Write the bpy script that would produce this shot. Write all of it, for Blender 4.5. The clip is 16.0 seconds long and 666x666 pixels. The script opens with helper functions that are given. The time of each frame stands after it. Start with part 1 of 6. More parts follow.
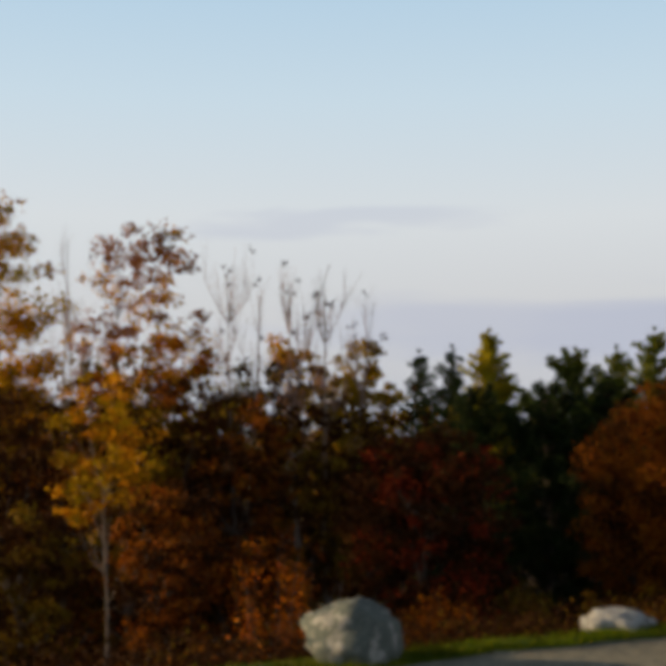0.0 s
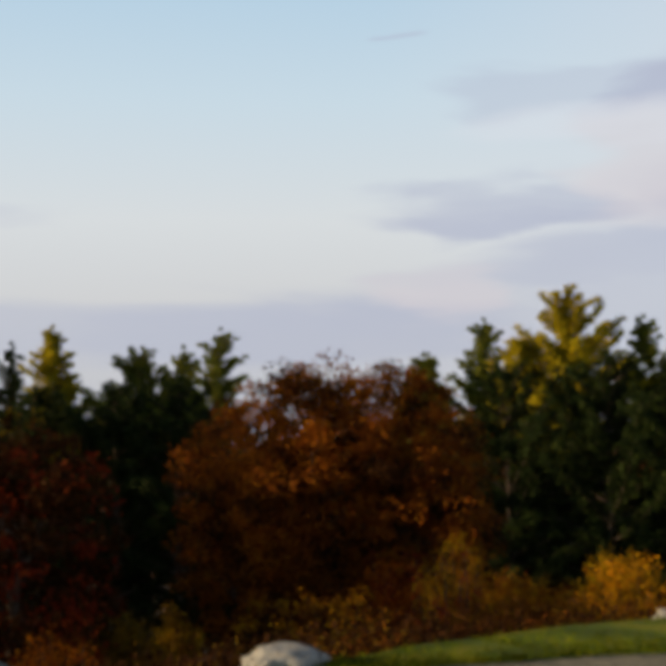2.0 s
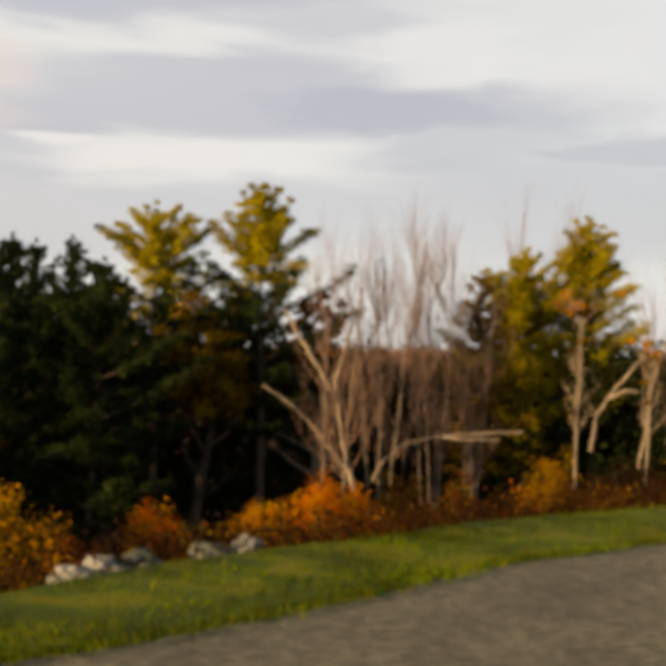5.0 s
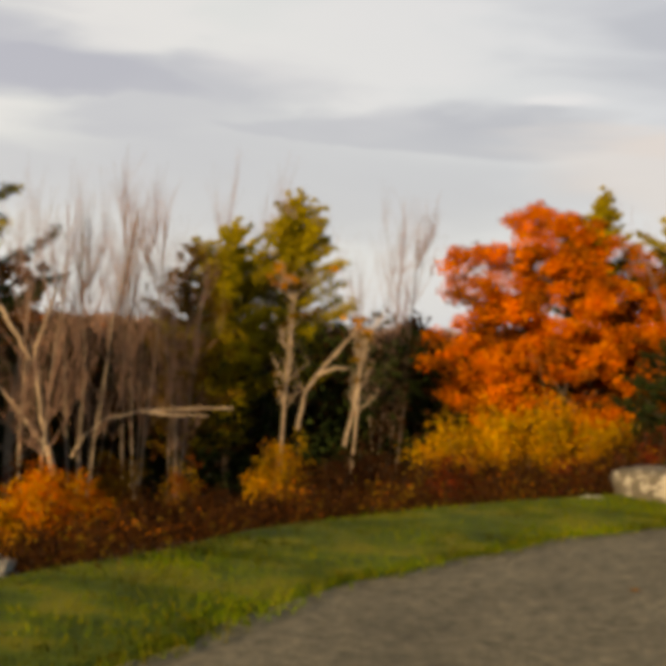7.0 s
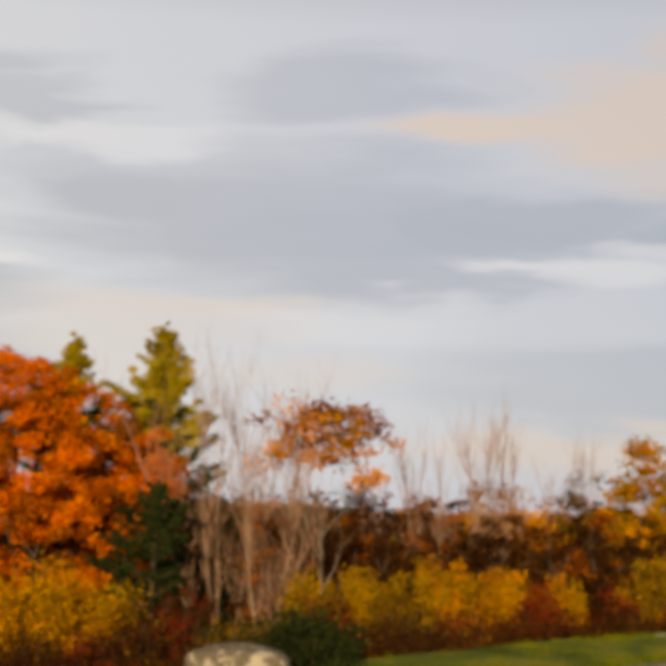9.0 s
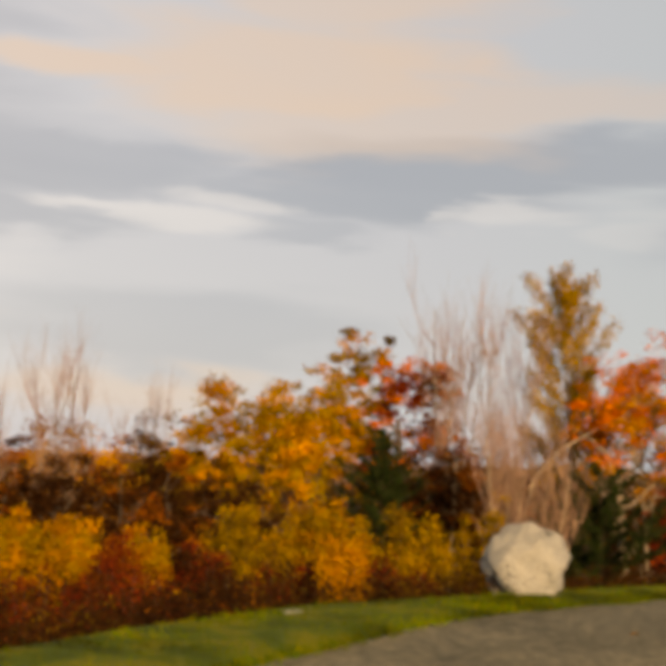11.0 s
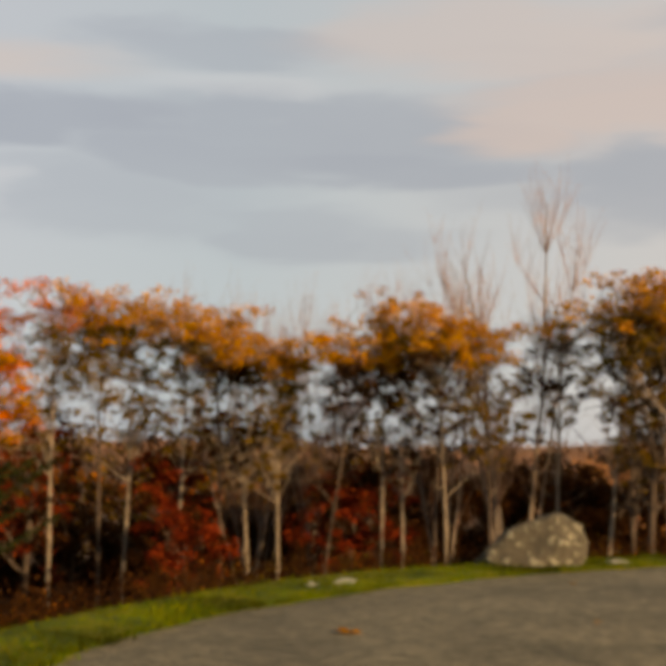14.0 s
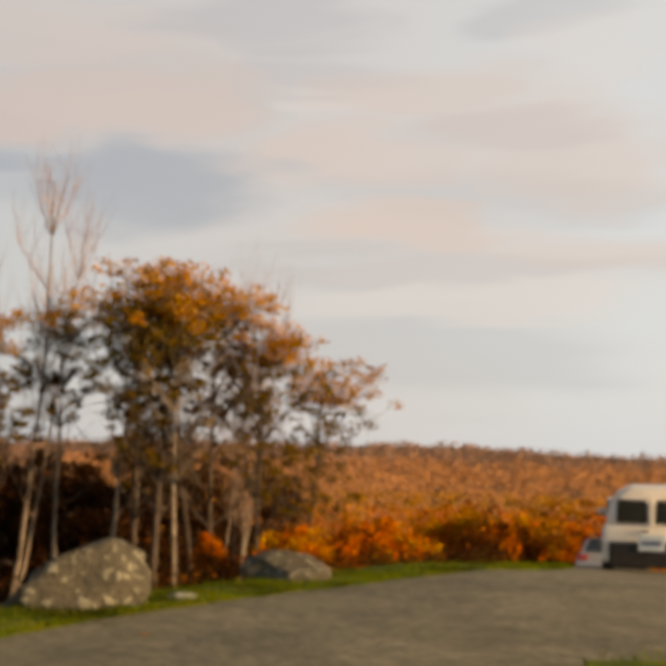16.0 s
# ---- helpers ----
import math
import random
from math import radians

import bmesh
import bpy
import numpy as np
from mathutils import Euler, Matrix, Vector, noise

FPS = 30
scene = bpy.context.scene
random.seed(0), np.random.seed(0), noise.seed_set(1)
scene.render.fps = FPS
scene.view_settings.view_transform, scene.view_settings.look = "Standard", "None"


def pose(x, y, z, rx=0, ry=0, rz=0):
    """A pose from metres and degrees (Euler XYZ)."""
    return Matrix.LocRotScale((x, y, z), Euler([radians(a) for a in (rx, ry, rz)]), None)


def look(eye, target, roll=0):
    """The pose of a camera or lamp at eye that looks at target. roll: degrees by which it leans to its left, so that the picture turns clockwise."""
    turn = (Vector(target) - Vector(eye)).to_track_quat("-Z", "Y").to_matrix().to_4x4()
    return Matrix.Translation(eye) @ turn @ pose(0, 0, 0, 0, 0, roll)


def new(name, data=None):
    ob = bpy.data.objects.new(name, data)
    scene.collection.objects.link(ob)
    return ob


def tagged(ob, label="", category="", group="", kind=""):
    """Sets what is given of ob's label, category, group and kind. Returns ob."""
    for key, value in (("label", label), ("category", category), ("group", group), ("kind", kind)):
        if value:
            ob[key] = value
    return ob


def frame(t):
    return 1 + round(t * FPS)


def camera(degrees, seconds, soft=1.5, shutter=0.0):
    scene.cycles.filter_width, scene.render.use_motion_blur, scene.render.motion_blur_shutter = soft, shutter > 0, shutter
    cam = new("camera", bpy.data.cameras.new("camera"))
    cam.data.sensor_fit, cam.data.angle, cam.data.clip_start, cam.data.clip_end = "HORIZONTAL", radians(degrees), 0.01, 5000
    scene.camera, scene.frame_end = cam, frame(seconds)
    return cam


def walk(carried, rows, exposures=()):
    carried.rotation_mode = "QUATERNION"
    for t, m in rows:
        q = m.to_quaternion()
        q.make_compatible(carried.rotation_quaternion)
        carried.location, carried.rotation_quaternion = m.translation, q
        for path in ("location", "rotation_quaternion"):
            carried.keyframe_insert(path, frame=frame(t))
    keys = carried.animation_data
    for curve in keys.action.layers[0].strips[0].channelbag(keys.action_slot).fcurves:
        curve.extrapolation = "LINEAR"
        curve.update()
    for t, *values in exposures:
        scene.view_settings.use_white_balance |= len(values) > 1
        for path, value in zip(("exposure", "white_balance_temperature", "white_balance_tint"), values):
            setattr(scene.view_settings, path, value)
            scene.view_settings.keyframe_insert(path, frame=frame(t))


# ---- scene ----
SOFT = 7.5
EXPOSURES = [(0.0, 0.32, 6500, 10), (2.5, 0.33, 6600, 10), (3.5, 0.42, 7000, 10), (4.5, 0.46, 7500, 10), (7.0, 0.41, 7700, 10), (8.0, 0.34, 7600, 10), (10.5, 0.38, 8250, 12), (11.5, 0.48, 8700, 12), (12.0, 0.53, 8600, 12), (12.5, 0.33, 8250, 12), (13.0, 0.27, 8100, 12), (14.0, 0.40, 8050, 12), (16.0, 0.47, 8050, 12)]
cam = camera(28.96, 16.0, soft=SOFT)
PATH = [
    (0, look((-0.000, 0.000, 1.599), (-0.000, 4.983, 2.017), -0.05)),
    (0.5, look((-0.204, 0.684, 1.603), (0.507, 5.619, 1.973), 0.04)),
    (1, look((-0.356, 1.154, 1.614), (0.727, 6.020, 2.002), -0.65)),
    (1.5, look((-0.474, 1.627, 1.627), (0.789, 6.446, 2.050), -0.75)),
    (2, look((-0.455, 2.213, 1.620), (1.257, 6.892, 2.038), -0.61)),
    (2.5, look((-0.364, 2.870, 1.591), (1.739, 7.387, 2.015), 0.56)),
    (3, look((-0.202, 3.564, 1.574), (2.506, 7.747, 1.985), 0.36)),
    (3.5, look((-0.019, 4.158, 1.573), (3.054, 8.081, 1.985), 0.08)),
    (4, look((0.176, 4.688, 1.574), (3.481, 8.428, 1.876), 0.11)),
    (4.5, look((0.436, 5.194, 1.564), (4.134, 8.556, 1.716), 0.39)),
    (4.7, look((0.566, 5.428, 1.552), (4.382, 8.658, 1.658), 0.73)),
    (6.8, look((1.518, 7.156, 1.609), (6.030, 9.310, 1.582), 2.69)),
    (7, look((1.723, 7.324, 1.607), (6.304, 9.327, 1.586), 3.09)),
    (7.5, look((2.231, 7.881, 1.579), (6.953, 9.520, 1.709), 3.17)),
    (8, look((2.889, 8.440, 1.566), (7.719, 9.667, 1.973), 1.19)),
    (8.2, look((3.152, 8.667, 1.553), (8.051, 9.526, 2.059), 0.83)),
    (10.3, look((6.265, 8.990, 1.490), (11.159, 8.195, 2.136), 3.27)),
    (11, look((7.853, 8.682, 1.498), (12.526, 6.974, 1.997), 2.76)),
    (11.5, look((8.902, 8.401, 1.510), (13.376, 6.180, 1.741), 2.13)),
    (12, look((9.821, 8.054, 1.525), (14.027, 5.358, 1.715), 1.38)),
    (12.5, look((10.644, 7.673, 1.552), (14.720, 4.785, 1.773), 1.03)),
    (13, look((11.463, 7.198, 1.576), (15.254, 3.957, 1.934), 0.70)),
    (13.5, look((12.183, 6.710, 1.588), (15.673, 3.153, 1.991), 0.88)),
    (14, look((12.880, 6.098, 1.594), (16.113, 2.308, 2.017), 0.98)),
    (14.5, look((13.612, 5.425, 1.597), (16.368, 1.275, 2.019), 1.47)),
    (15, look((14.214, 4.796, 1.621), (16.436, 0.336, 2.039), 1.04)),
    (15.5, look((14.732, 4.223, 1.667), (16.685, -0.360, 2.089), 1.13)),
    (16, look((15.151, 3.672, 1.689), (16.667, -1.073, 2.130), 1.12)),
]
walk(cam, PATH, EXPOSURES)

# ---- world, sun ----
SUN_FROM = Vector((-0.993, 0.12, 0.0)).normalized()
SUN_HEIGHT = radians(13.0)
world = bpy.data.worlds.new("evening_sky")
scene.world = world
world.use_nodes = True
wt = world.node_tree
wt.nodes.clear()


def wnode(kind, **values):
    n = wt.nodes.new(kind)
    for k, v in values.items():
        n.inputs[k.replace("_", " ")].default_value = v
    return n


def wmath(op, a, b=None, clamp=False):
    n = wt.nodes.new("ShaderNodeMath")
    n.operation, n.use_clamp = op, clamp
    for i, v in enumerate((a, b)):
        if v is None:
            continue
        if isinstance(v, (int, float)):
            n.inputs[i].default_value = v
        else:
            wt.links.new(v, n.inputs[i])
    return n.outputs[0]


def wramp(fac, stops):
    n = wt.nodes.new("ShaderNodeValToRGB")
    while len(n.color_ramp.elements) < len(stops):
        n.color_ramp.elements.new(0.5)
    for e, (p, c) in zip(n.color_ramp.elements, stops):
        e.position, e.color = p, (*c, 1) if len(c) == 3 else c
    wt.links.new(fac, n.inputs[0])
    return n.outputs[0]


def wmix(fac, a, b):
    n = wt.nodes.new("ShaderNodeMix")
    n.data_type = "RGBA"
    for i, v in ((0, fac), (6, a), (7, b)):
        if isinstance(v, (int, float)):
            n.inputs[i].default_value = v
        elif isinstance(v, tuple):
            n.inputs[i].default_value = (*v, 1)
        else:
            wt.links.new(v, n.inputs[i])
    return n.outputs[2]


sky = wt.nodes.new("ShaderNodeTexSky")
sky.sky_type, sky.sun_disc = "NISHITA", False
sky.sun_elevation, sky.sun_rotation = SUN_HEIGHT, math.atan2(SUN_FROM.x, SUN_FROM.y)
sky.air_density, sky.dust_density = 1.0, 1.5
coord = wt.nodes.new("ShaderNodeTexCoord")
split = wt.nodes.new("ShaderNodeSeparateXYZ")
wt.links.new(coord.outputs["Generated"], split.inputs[0])
dx, dy, dz = split.outputs


def streaks(across, up, detail, shift):
    """Cloud noise drawn out along the horizon."""
    m = wt.nodes.new("ShaderNodeMapping")
    m.inputs["Location"].default_value = shift
    m.inputs["Scale"].default_value = (across, across, up)
    wt.links.new(coord.outputs["Generated"], m.inputs[0])
    n = wnode("ShaderNodeTexNoise", Scale=1.0, Detail=detail, Roughness=0.5, Distortion=0.35)
    wt.links.new(m.outputs[0], n.inputs["Vector"])
    return n.outputs["Fac"]


azimuth = wmath("MULTIPLY", wmath("ARCTAN2", dx, dy), 57.2958)
height = wmath("MULTIPLY", wmath("ARCSINE", dz), 57.2958)


def by_bearing(stops):
    """A colour that changes round the horizon; bearings in degrees from the north."""
    return wramp(wmath("DIVIDE", wmath("ADD", azimuth, 180.0), 360.0), [((b + 180) / 360, c) for b, c in stops])


# cloud banks drift off into wisps: their outline is pulled about by noise
pull = wt.nodes.new("ShaderNodeCombineXYZ")
wt.links.new(wmath("MULTIPLY", wmath("SUBTRACT", streaks(6.0, 26.0, 5.0, (4.0, 1.0, 2.0)), 0.5), 13.0), pull.inputs[0])
wt.links.new(wmath("MULTIPLY", wmath("SUBTRACT", streaks(5.0, 30.0, 5.0, (9.0, 6.0, 4.0)), 0.5), 4.2), pull.inputs[1])
spot = wt.nodes.new("ShaderNodeCombineXYZ")
wt.links.new(azimuth, spot.inputs[0])
wt.links.new(height, spot.inputs[1])
bent = wt.nodes.new("ShaderNodeVectorMath")
wt.links.new(spot.outputs[0], bent.inputs[0])
wt.links.new(pull.outputs[0], bent.inputs[1])
GREY, WARM, BRIGHT = [None], [None], [None]


def cloud(bank, bearing, up, wide, tall, thickness):
    """One streak of cloud: bearing, height and half sizes in degrees."""
    m = wt.nodes.new("ShaderNodeMapping")
    m.vector_type = "TEXTURE"
    m.inputs["Location"].default_value, m.inputs["Scale"].default_value = (bearing, up, 0), (wide * 1.25, tall * 1.5, 1)
    wt.links.new(bent.outputs[0], m.inputs[0])
    g = wt.nodes.new("ShaderNodeTexGradient")
    g.gradient_type = "SPHERICAL"
    wt.links.new(m.outputs[0], g.inputs[0])
    r = wt.nodes.new("ShaderNodeMapRange")
    r.interpolation_type = "SMOOTHSTEP"
    r.inputs["From Max"].default_value, r.inputs["To Max"].default_value = 0.62, thickness
    wt.links.new(g.outputs["Fac"], r.inputs[0])
    bank[0] = r.outputs[0] if bank[0] is None else wmath("MAXIMUM", bank[0], r.outputs[0])


cloud(GREY, 9.7, 5.0, 13.1, 1.31, 0.6)
cloud(GREY, 0.3, 9.8, 6.5, 0.49, 0.35)
cloud(GREY, 17.8, 4.7, 15.0, 1.78, 0.8)
cloud(GREY, 27.8, 9.6, 5.6, 0.65, 0.85)
cloud(GREY, 28.9, 10.8, 4.1, 0.75, 0.6)
cloud(GREY, 28.3, 14.3, 2.4, 0.75, 0.3)
cloud(GREY, 23.2, 17.4, 1.1, 0.26, 0.5)
cloud(GREY, 27.2, 7.0, 4.7, 1.12, 0.4)
cloud(GREY, 37.5, 15.0, 6.5, 1.40, 0.8)
cloud(GREY, 30.0, 14.8, 4.7, 0.94, 0.35)
cloud(GREY, 29.0, 9.8, 7.1, 0.75, 0.8)
cloud(GREY, 30.0, 11.0, 3.7, 0.94, 0.6)
cloud(GREY, 38.3, 10.1, 4.7, 1.50, 0.7)
cloud(GREY, 33.7, 7.6, 9.4, 1.12, 0.6)
cloud(GREY, 45.1, 15.2, 10.5, 1.50, 0.8)
cloud(GREY, 46.9, 10.9, 13.1, 1.68, 0.7)
cloud(GREY, 29.8, 10.3, 6.5, 0.84, 0.7)
cloud(GREY, 36.5, 8.0, 6.5, 1.12, 0.6)
cloud(GREY, 40.3, 5.6, 15.0, 2.43, 0.55)
cloud(GREY, 49.8, 18.8, 3.7, 0.37, 0.4)
cloud(GREY, 44.1, 15.1, 12.2, 1.31, 0.65)
cloud(GREY, 51.7, 13.9, 4.7, 1.12, 0.5)
cloud(GREY, 53.6, 10.6, 8.4, 1.31, 0.9)
cloud(GREY, 40.4, 10.3, 6.5, 1.12, 0.5)
cloud(GREY, 61.0, 10.8, 4.1, 1.12, 0.7)
cloud(GREY, 59.2, 8.7, 6.5, 1.68, 0.6)
cloud(GREY, 48.0, 5.8, 15.0, 1.68, 0.5)
cloud(GREY, 80.8, 13.3, 7.5, 2.06, 0.7)
cloud(GREY, 61.2, 10.6, 6.5, 1.12, 0.6)
cloud(GREY, 57.5, 11.2, 4.7, 0.56, 0.5)
cloud(GREY, 67.9, 8.8, 10.3, 0.84, 0.8)
cloud(GREY, 63.4, 6.2, 13.1, 2.62, 0.55)
cloud(GREY, 72.8, 18.5, 6.5, 0.84, 0.6)
cloud(GREY, 77.3, 17.2, 3.7, 0.75, 0.6)
cloud(GREY, 82.2, 14.5, 11.2, 1.12, 0.5)
cloud(GREY, 88.8, 12.6, 13.1, 2.81, 0.75)
cloud(GREY, 93.4, 10.0, 7.5, 0.84, 0.7)
cloud(GREY, 71.8, 9.0, 8.4, 0.75, 0.6)
cloud(GREY, 70.9, 6.6, 7.5, 1.31, 0.4)
cloud(GREY, 90.7, 18.4, 6.5, 1.31, 0.5)
cloud(GREY, 91.4, 18.4, 6.5, 1.31, 0.5)
cloud(GREY, 98.5, 12.5, 9.4, 1.31, 0.8)
cloud(GREY, 91.1, 10.2, 6.5, 1.31, 0.6)
cloud(GREY, 111.9, 12.3, 9.4, 1.12, 0.95)
cloud(GREY, 109.1, 10.4, 3.7, 0.75, 0.6)
cloud(GREY, 103.7, 5.4, 9.4, 1.68, 0.45)
cloud(GREY, 121.9, 13.5, 16.8, 1.12, 0.9)
cloud(GREY, 134.2, 12.3, 7.5, 1.12, 0.8)
cloud(GREY, 129.5, 10.3, 7.5, 1.68, 0.5)
cloud(GREY, 136.9, 9.0, 5.6, 0.75, 0.6)
cloud(GREY, 139.5, 13.5, 13.1, 1.50, 0.75)
cloud(GREY, 126.2, 13.2, 9.4, 0.75, 0.5)
cloud(GREY, 134.7, 17.1, 7.5, 0.94, 0.5)
cloud(GREY, 137.7, 9.2, 8.4, 0.75, 0.4)
cloud(GREY, 140.8, 12.1, 11.2, 0.84, 0.85)
cloud(GREY, 139.0, 9.0, 6.5, 0.65, 0.5)
cloud(GREY, 152.3, 11.2, 7.5, 1.31, 0.5)
cloud(GREY, 153.9, 11.4, 6.5, 1.68, 0.85)
cloud(GREY, 151.0, 14.9, 8.4, 2.06, 0.4)
cloud(GREY, 166.3, 7.8, 9.4, 0.94, 0.4)
cloud(GREY, 167.3, 4.3, 9.4, 2.06, 0.4)
cloud(GREY, 158.5, 18.4, 5.6, 1.12, 0.4)
cloud(GREY, 171.9, 18.6, 4.1, 0.75, 0.45)
cloud(WARM, 25.3, 6.6, 2.8, 1.31, 0.4)
cloud(WARM, 34.7, 11.4, 3.7, 2.06, 0.5)
cloud(WARM, 35.1, 11.9, 3.4, 1.87, 0.6)
cloud(WARM, 25.3, 6.3, 2.8, 1.12, 0.5)
cloud(WARM, 34.9, 10.8, 3.7, 1.68, 0.5)
cloud(WARM, 80.2, 7.4, 7.5, 1.50, 0.4)
cloud(WARM, 84.1, 8.4, 7.5, 0.94, 0.6)
cloud(WARM, 94.0, 16.4, 2.2, 0.56, 0.6)
cloud(WARM, 98.2, 16.4, 7.5, 0.84, 0.8)
cloud(WARM, 107.9, 17.2, 9.4, 2.24, 0.8)
cloud(WARM, 111.6, 20.3, 7.5, 1.50, 0.6)
cloud(WARM, 110.9, 14.5, 9.4, 1.31, 0.5)
cloud(WARM, 89.6, 5.8, 5.6, 0.75, 0.3)
cloud(WARM, 100.0, 2.8, 6.5, 0.94, 0.5)
cloud(WARM, 116.1, 16.0, 13.1, 1.12, 0.5)
cloud(WARM, 148.0, 14.1, 4.1, 1.12, 0.6)
cloud(WARM, 143.3, 18.0, 6.5, 1.31, 0.4)
cloud(WARM, 153.2, 14.3, 5.6, 1.12, 0.6)
cloud(WARM, 146.4, 17.9, 9.4, 1.68, 0.45)
cloud(WARM, 151.0, 15.1, 7.5, 1.87, 0.55)
cloud(WARM, 163.4, 12.7, 5.6, 1.31, 0.55)
cloud(WARM, 166.3, 9.7, 4.7, 1.12, 0.7)
cloud(WARM, 169.2, 7.9, 9.4, 1.12, 0.3)
cloud(BRIGHT, 38.3, 8.7, 2.2, 0.34, 0.8)
cloud(BRIGHT, 44.1, 8.3, 7.1, 0.71, 0.8)
cloud(BRIGHT, 32.6, 13.5, 7.5, 0.75, 0.4)
cloud(BRIGHT, 46.1, 8.4, 7.1, 0.65, 0.8)
cloud(BRIGHT, 42.3, 13.1, 9.4, 0.75, 0.5)
cloud(BRIGHT, 57.4, 12.7, 5.6, 0.84, 0.6)
cloud(BRIGHT, 66.8, 12.0, 6.5, 1.68, 0.5)
cloud(BRIGHT, 76.0, 9.9, 2.1, 0.37, 0.8)
cloud(BRIGHT, 66.9, 10.1, 2.2, 0.37, 0.5)
cloud(BRIGHT, 81.2, 16.1, 6.5, 0.56, 0.7)
cloud(BRIGHT, 67.0, 13.4, 4.7, 3.74, 0.5)
cloud(BRIGHT, 76.5, 10.1, 2.1, 0.37, 0.5)
cloud(BRIGHT, 101.5, 10.4, 5.6, 0.60, 0.8)
cloud(BRIGHT, 106.2, 11.6, 3.0, 0.47, 0.7)
cloud(BRIGHT, 92.2, 8.1, 6.5, 0.94, 0.4)
cloud(BRIGHT, 117.2, 11.4, 3.0, 0.45, 0.7)
cloud(BRIGHT, 114.9, 11.6, 1.1, 0.26, 0.6)
cloud(BRIGHT, 134.7, 15.4, 6.0, 0.75, 0.35)
cloud(BRIGHT, 122.6, 10.8, 2.4, 0.56, 0.4)
cloud(BRIGHT, 169.2, 6.4, 9.4, 0.65, 0.6)
cloud(BRIGHT, 160.5, 14.8, 2.4, 0.47, 0.4)
cloud(BRIGHT, 174.7, 16.7, 3.7, 2.24, 0.4)
cloud(WARM, 166.2, 15.4, 7.5, 1.31, 0.5)
cloud(WARM, 171.9, 13.0, 6.5, 2.06, 0.5)
cloud(WARM, 172.9, 8.6, 6.5, 1.31, 0.45)
cloud(GREY, 169.1, 11.2, 7.9, 1.12, 0.35)
cloud(GREY, 159.5, 16.2, 6.5, 0.94, 0.35)
cloud(GREY, 171.0, 13.6, 4.9, 0.75, 0.4)

west = wramp(dz, [(0.0, (0.52, 0.54, 0.62)), (0.10, (0.66, 0.66, 0.68)), (0.17, (0.73, 0.76, 0.78)), (0.26, (0.62, 0.75, 0.84)), (0.34, (0.50, 0.68, 0.83)), (0.48, (0.17, 0.26, 0.38)), (1.0, (0.03, 0.055, 0.10))])
east = by_bearing([(30, (0.72, 0.76, 0.82)), (62, (0.68, 0.735, 0.82)), (92, (0.58, 0.635, 0.78)), (115, (0.49, 0.555, 0.70)), (135, (0.43, 0.53, 0.65)), (158, (0.55, 0.575, 0.645)), (175, (0.60, 0.68, 0.79))])
clear = wmix(by_bearing([(-20, (0, 0, 0)), (22, (0, 0, 0)), (48, (1, 1, 1)), (180, (1, 1, 1))]), west, east)
# broken cloud over the rest of the sky
fine = streaks(3.2, 13.0, 4.0, (7.0, 2.0, 1.3))
broken = wramp(streaks(1.7, 6.0, 3.0, (3.1, 0.4, 0.35)), [(0.46, (0, 0, 0)), (0.6, (0.8, 0.8, 0.8))])
broken = wmath("MULTIPLY", broken, by_bearing([(-40, (1, 1, 1)), (-18, (0, 0, 0)), (178, (0, 0, 0)), (180, (0.3, 0.3, 0.3))]))
fringe_ = wmath("ADD", wmath("MULTIPLY", fine, 0.9), 0.55)
grey = by_bearing([(-15, (0.50, 0.53, 0.66)), (40, (0.46, 0.49, 0.63)), (75, (0.43, 0.465, 0.58)), (105, (0.35, 0.41, 0.545)), (125, (0.335, 0.40, 0.53)), (145, (0.345, 0.405, 0.52)), (170, (0.41, 0.455, 0.55))])
warm = by_bearing([(0, (0.72, 0.65, 0.70)), (60, (0.72, 0.66, 0.68)), (85, (0.70, 0.625, 0.62)), (112, (0.68, 0.575, 0.525)), (135, (0.59, 0.52, 0.53)), (165, (0.625, 0.545, 0.545))])
bright = by_bearing([(20, (0.78, 0.80, 0.85)), (90, (0.71, 0.75, 0.87)), (130, (0.57, 0.63, 0.75)), (165, (0.65, 0.65, 0.70))])
lit = wmix(wmath("MULTIPLY", wmath("MAXIMUM", GREY[0], broken), fringe_, True), clear, grey)
lit = wmix(wmath("MULTIPLY", WARM[0], fringe_, True), lit, warm)
lit = wmix(wmath("MULTIPLY", BRIGHT[0], fringe_, True), lit, bright)
dim = wramp(dz, [(0.0, (1, 1, 1)), (0.36, (1, 1, 1)), (0.5, (0.4, 0.4, 0.4)), (1.0, (0.1, 0.1, 0.1))])
n = wt.nodes.new("ShaderNodeMix")
n.data_type, n.blend_type = "RGBA", "MULTIPLY"
n.inputs[0].default_value = 1.0
wt.links.new(lit, n.inputs[6])
wt.links.new(dim, n.inputs[7])
lit = n.outputs[2]
mixed = wmix(0.015, lit, sky.outputs[0])
back = wt.nodes.new("ShaderNodeBackground")
back.inputs["Strength"].default_value = 0.72
wt.links.new(mixed, back.inputs[0])
wout = wt.nodes.new("ShaderNodeOutputWorld")
wt.links.new(back.outputs[0], wout.inputs[0])

sun_data = bpy.data.lights.new("sun", "SUN")
sun_data.energy, sun_data.angle, sun_data.color = 4.8, radians(1.5), (1.0, 0.69, 0.38)
sun = new("sun", sun_data)
sun.matrix_world = look((0, 0, 40), Vector((0, 0, 40)) - Vector((SUN_FROM.x * math.cos(SUN_HEIGHT), SUN_FROM.y * math.cos(SUN_HEIGHT), math.sin(SUN_HEIGHT))))

# ---- materials ----


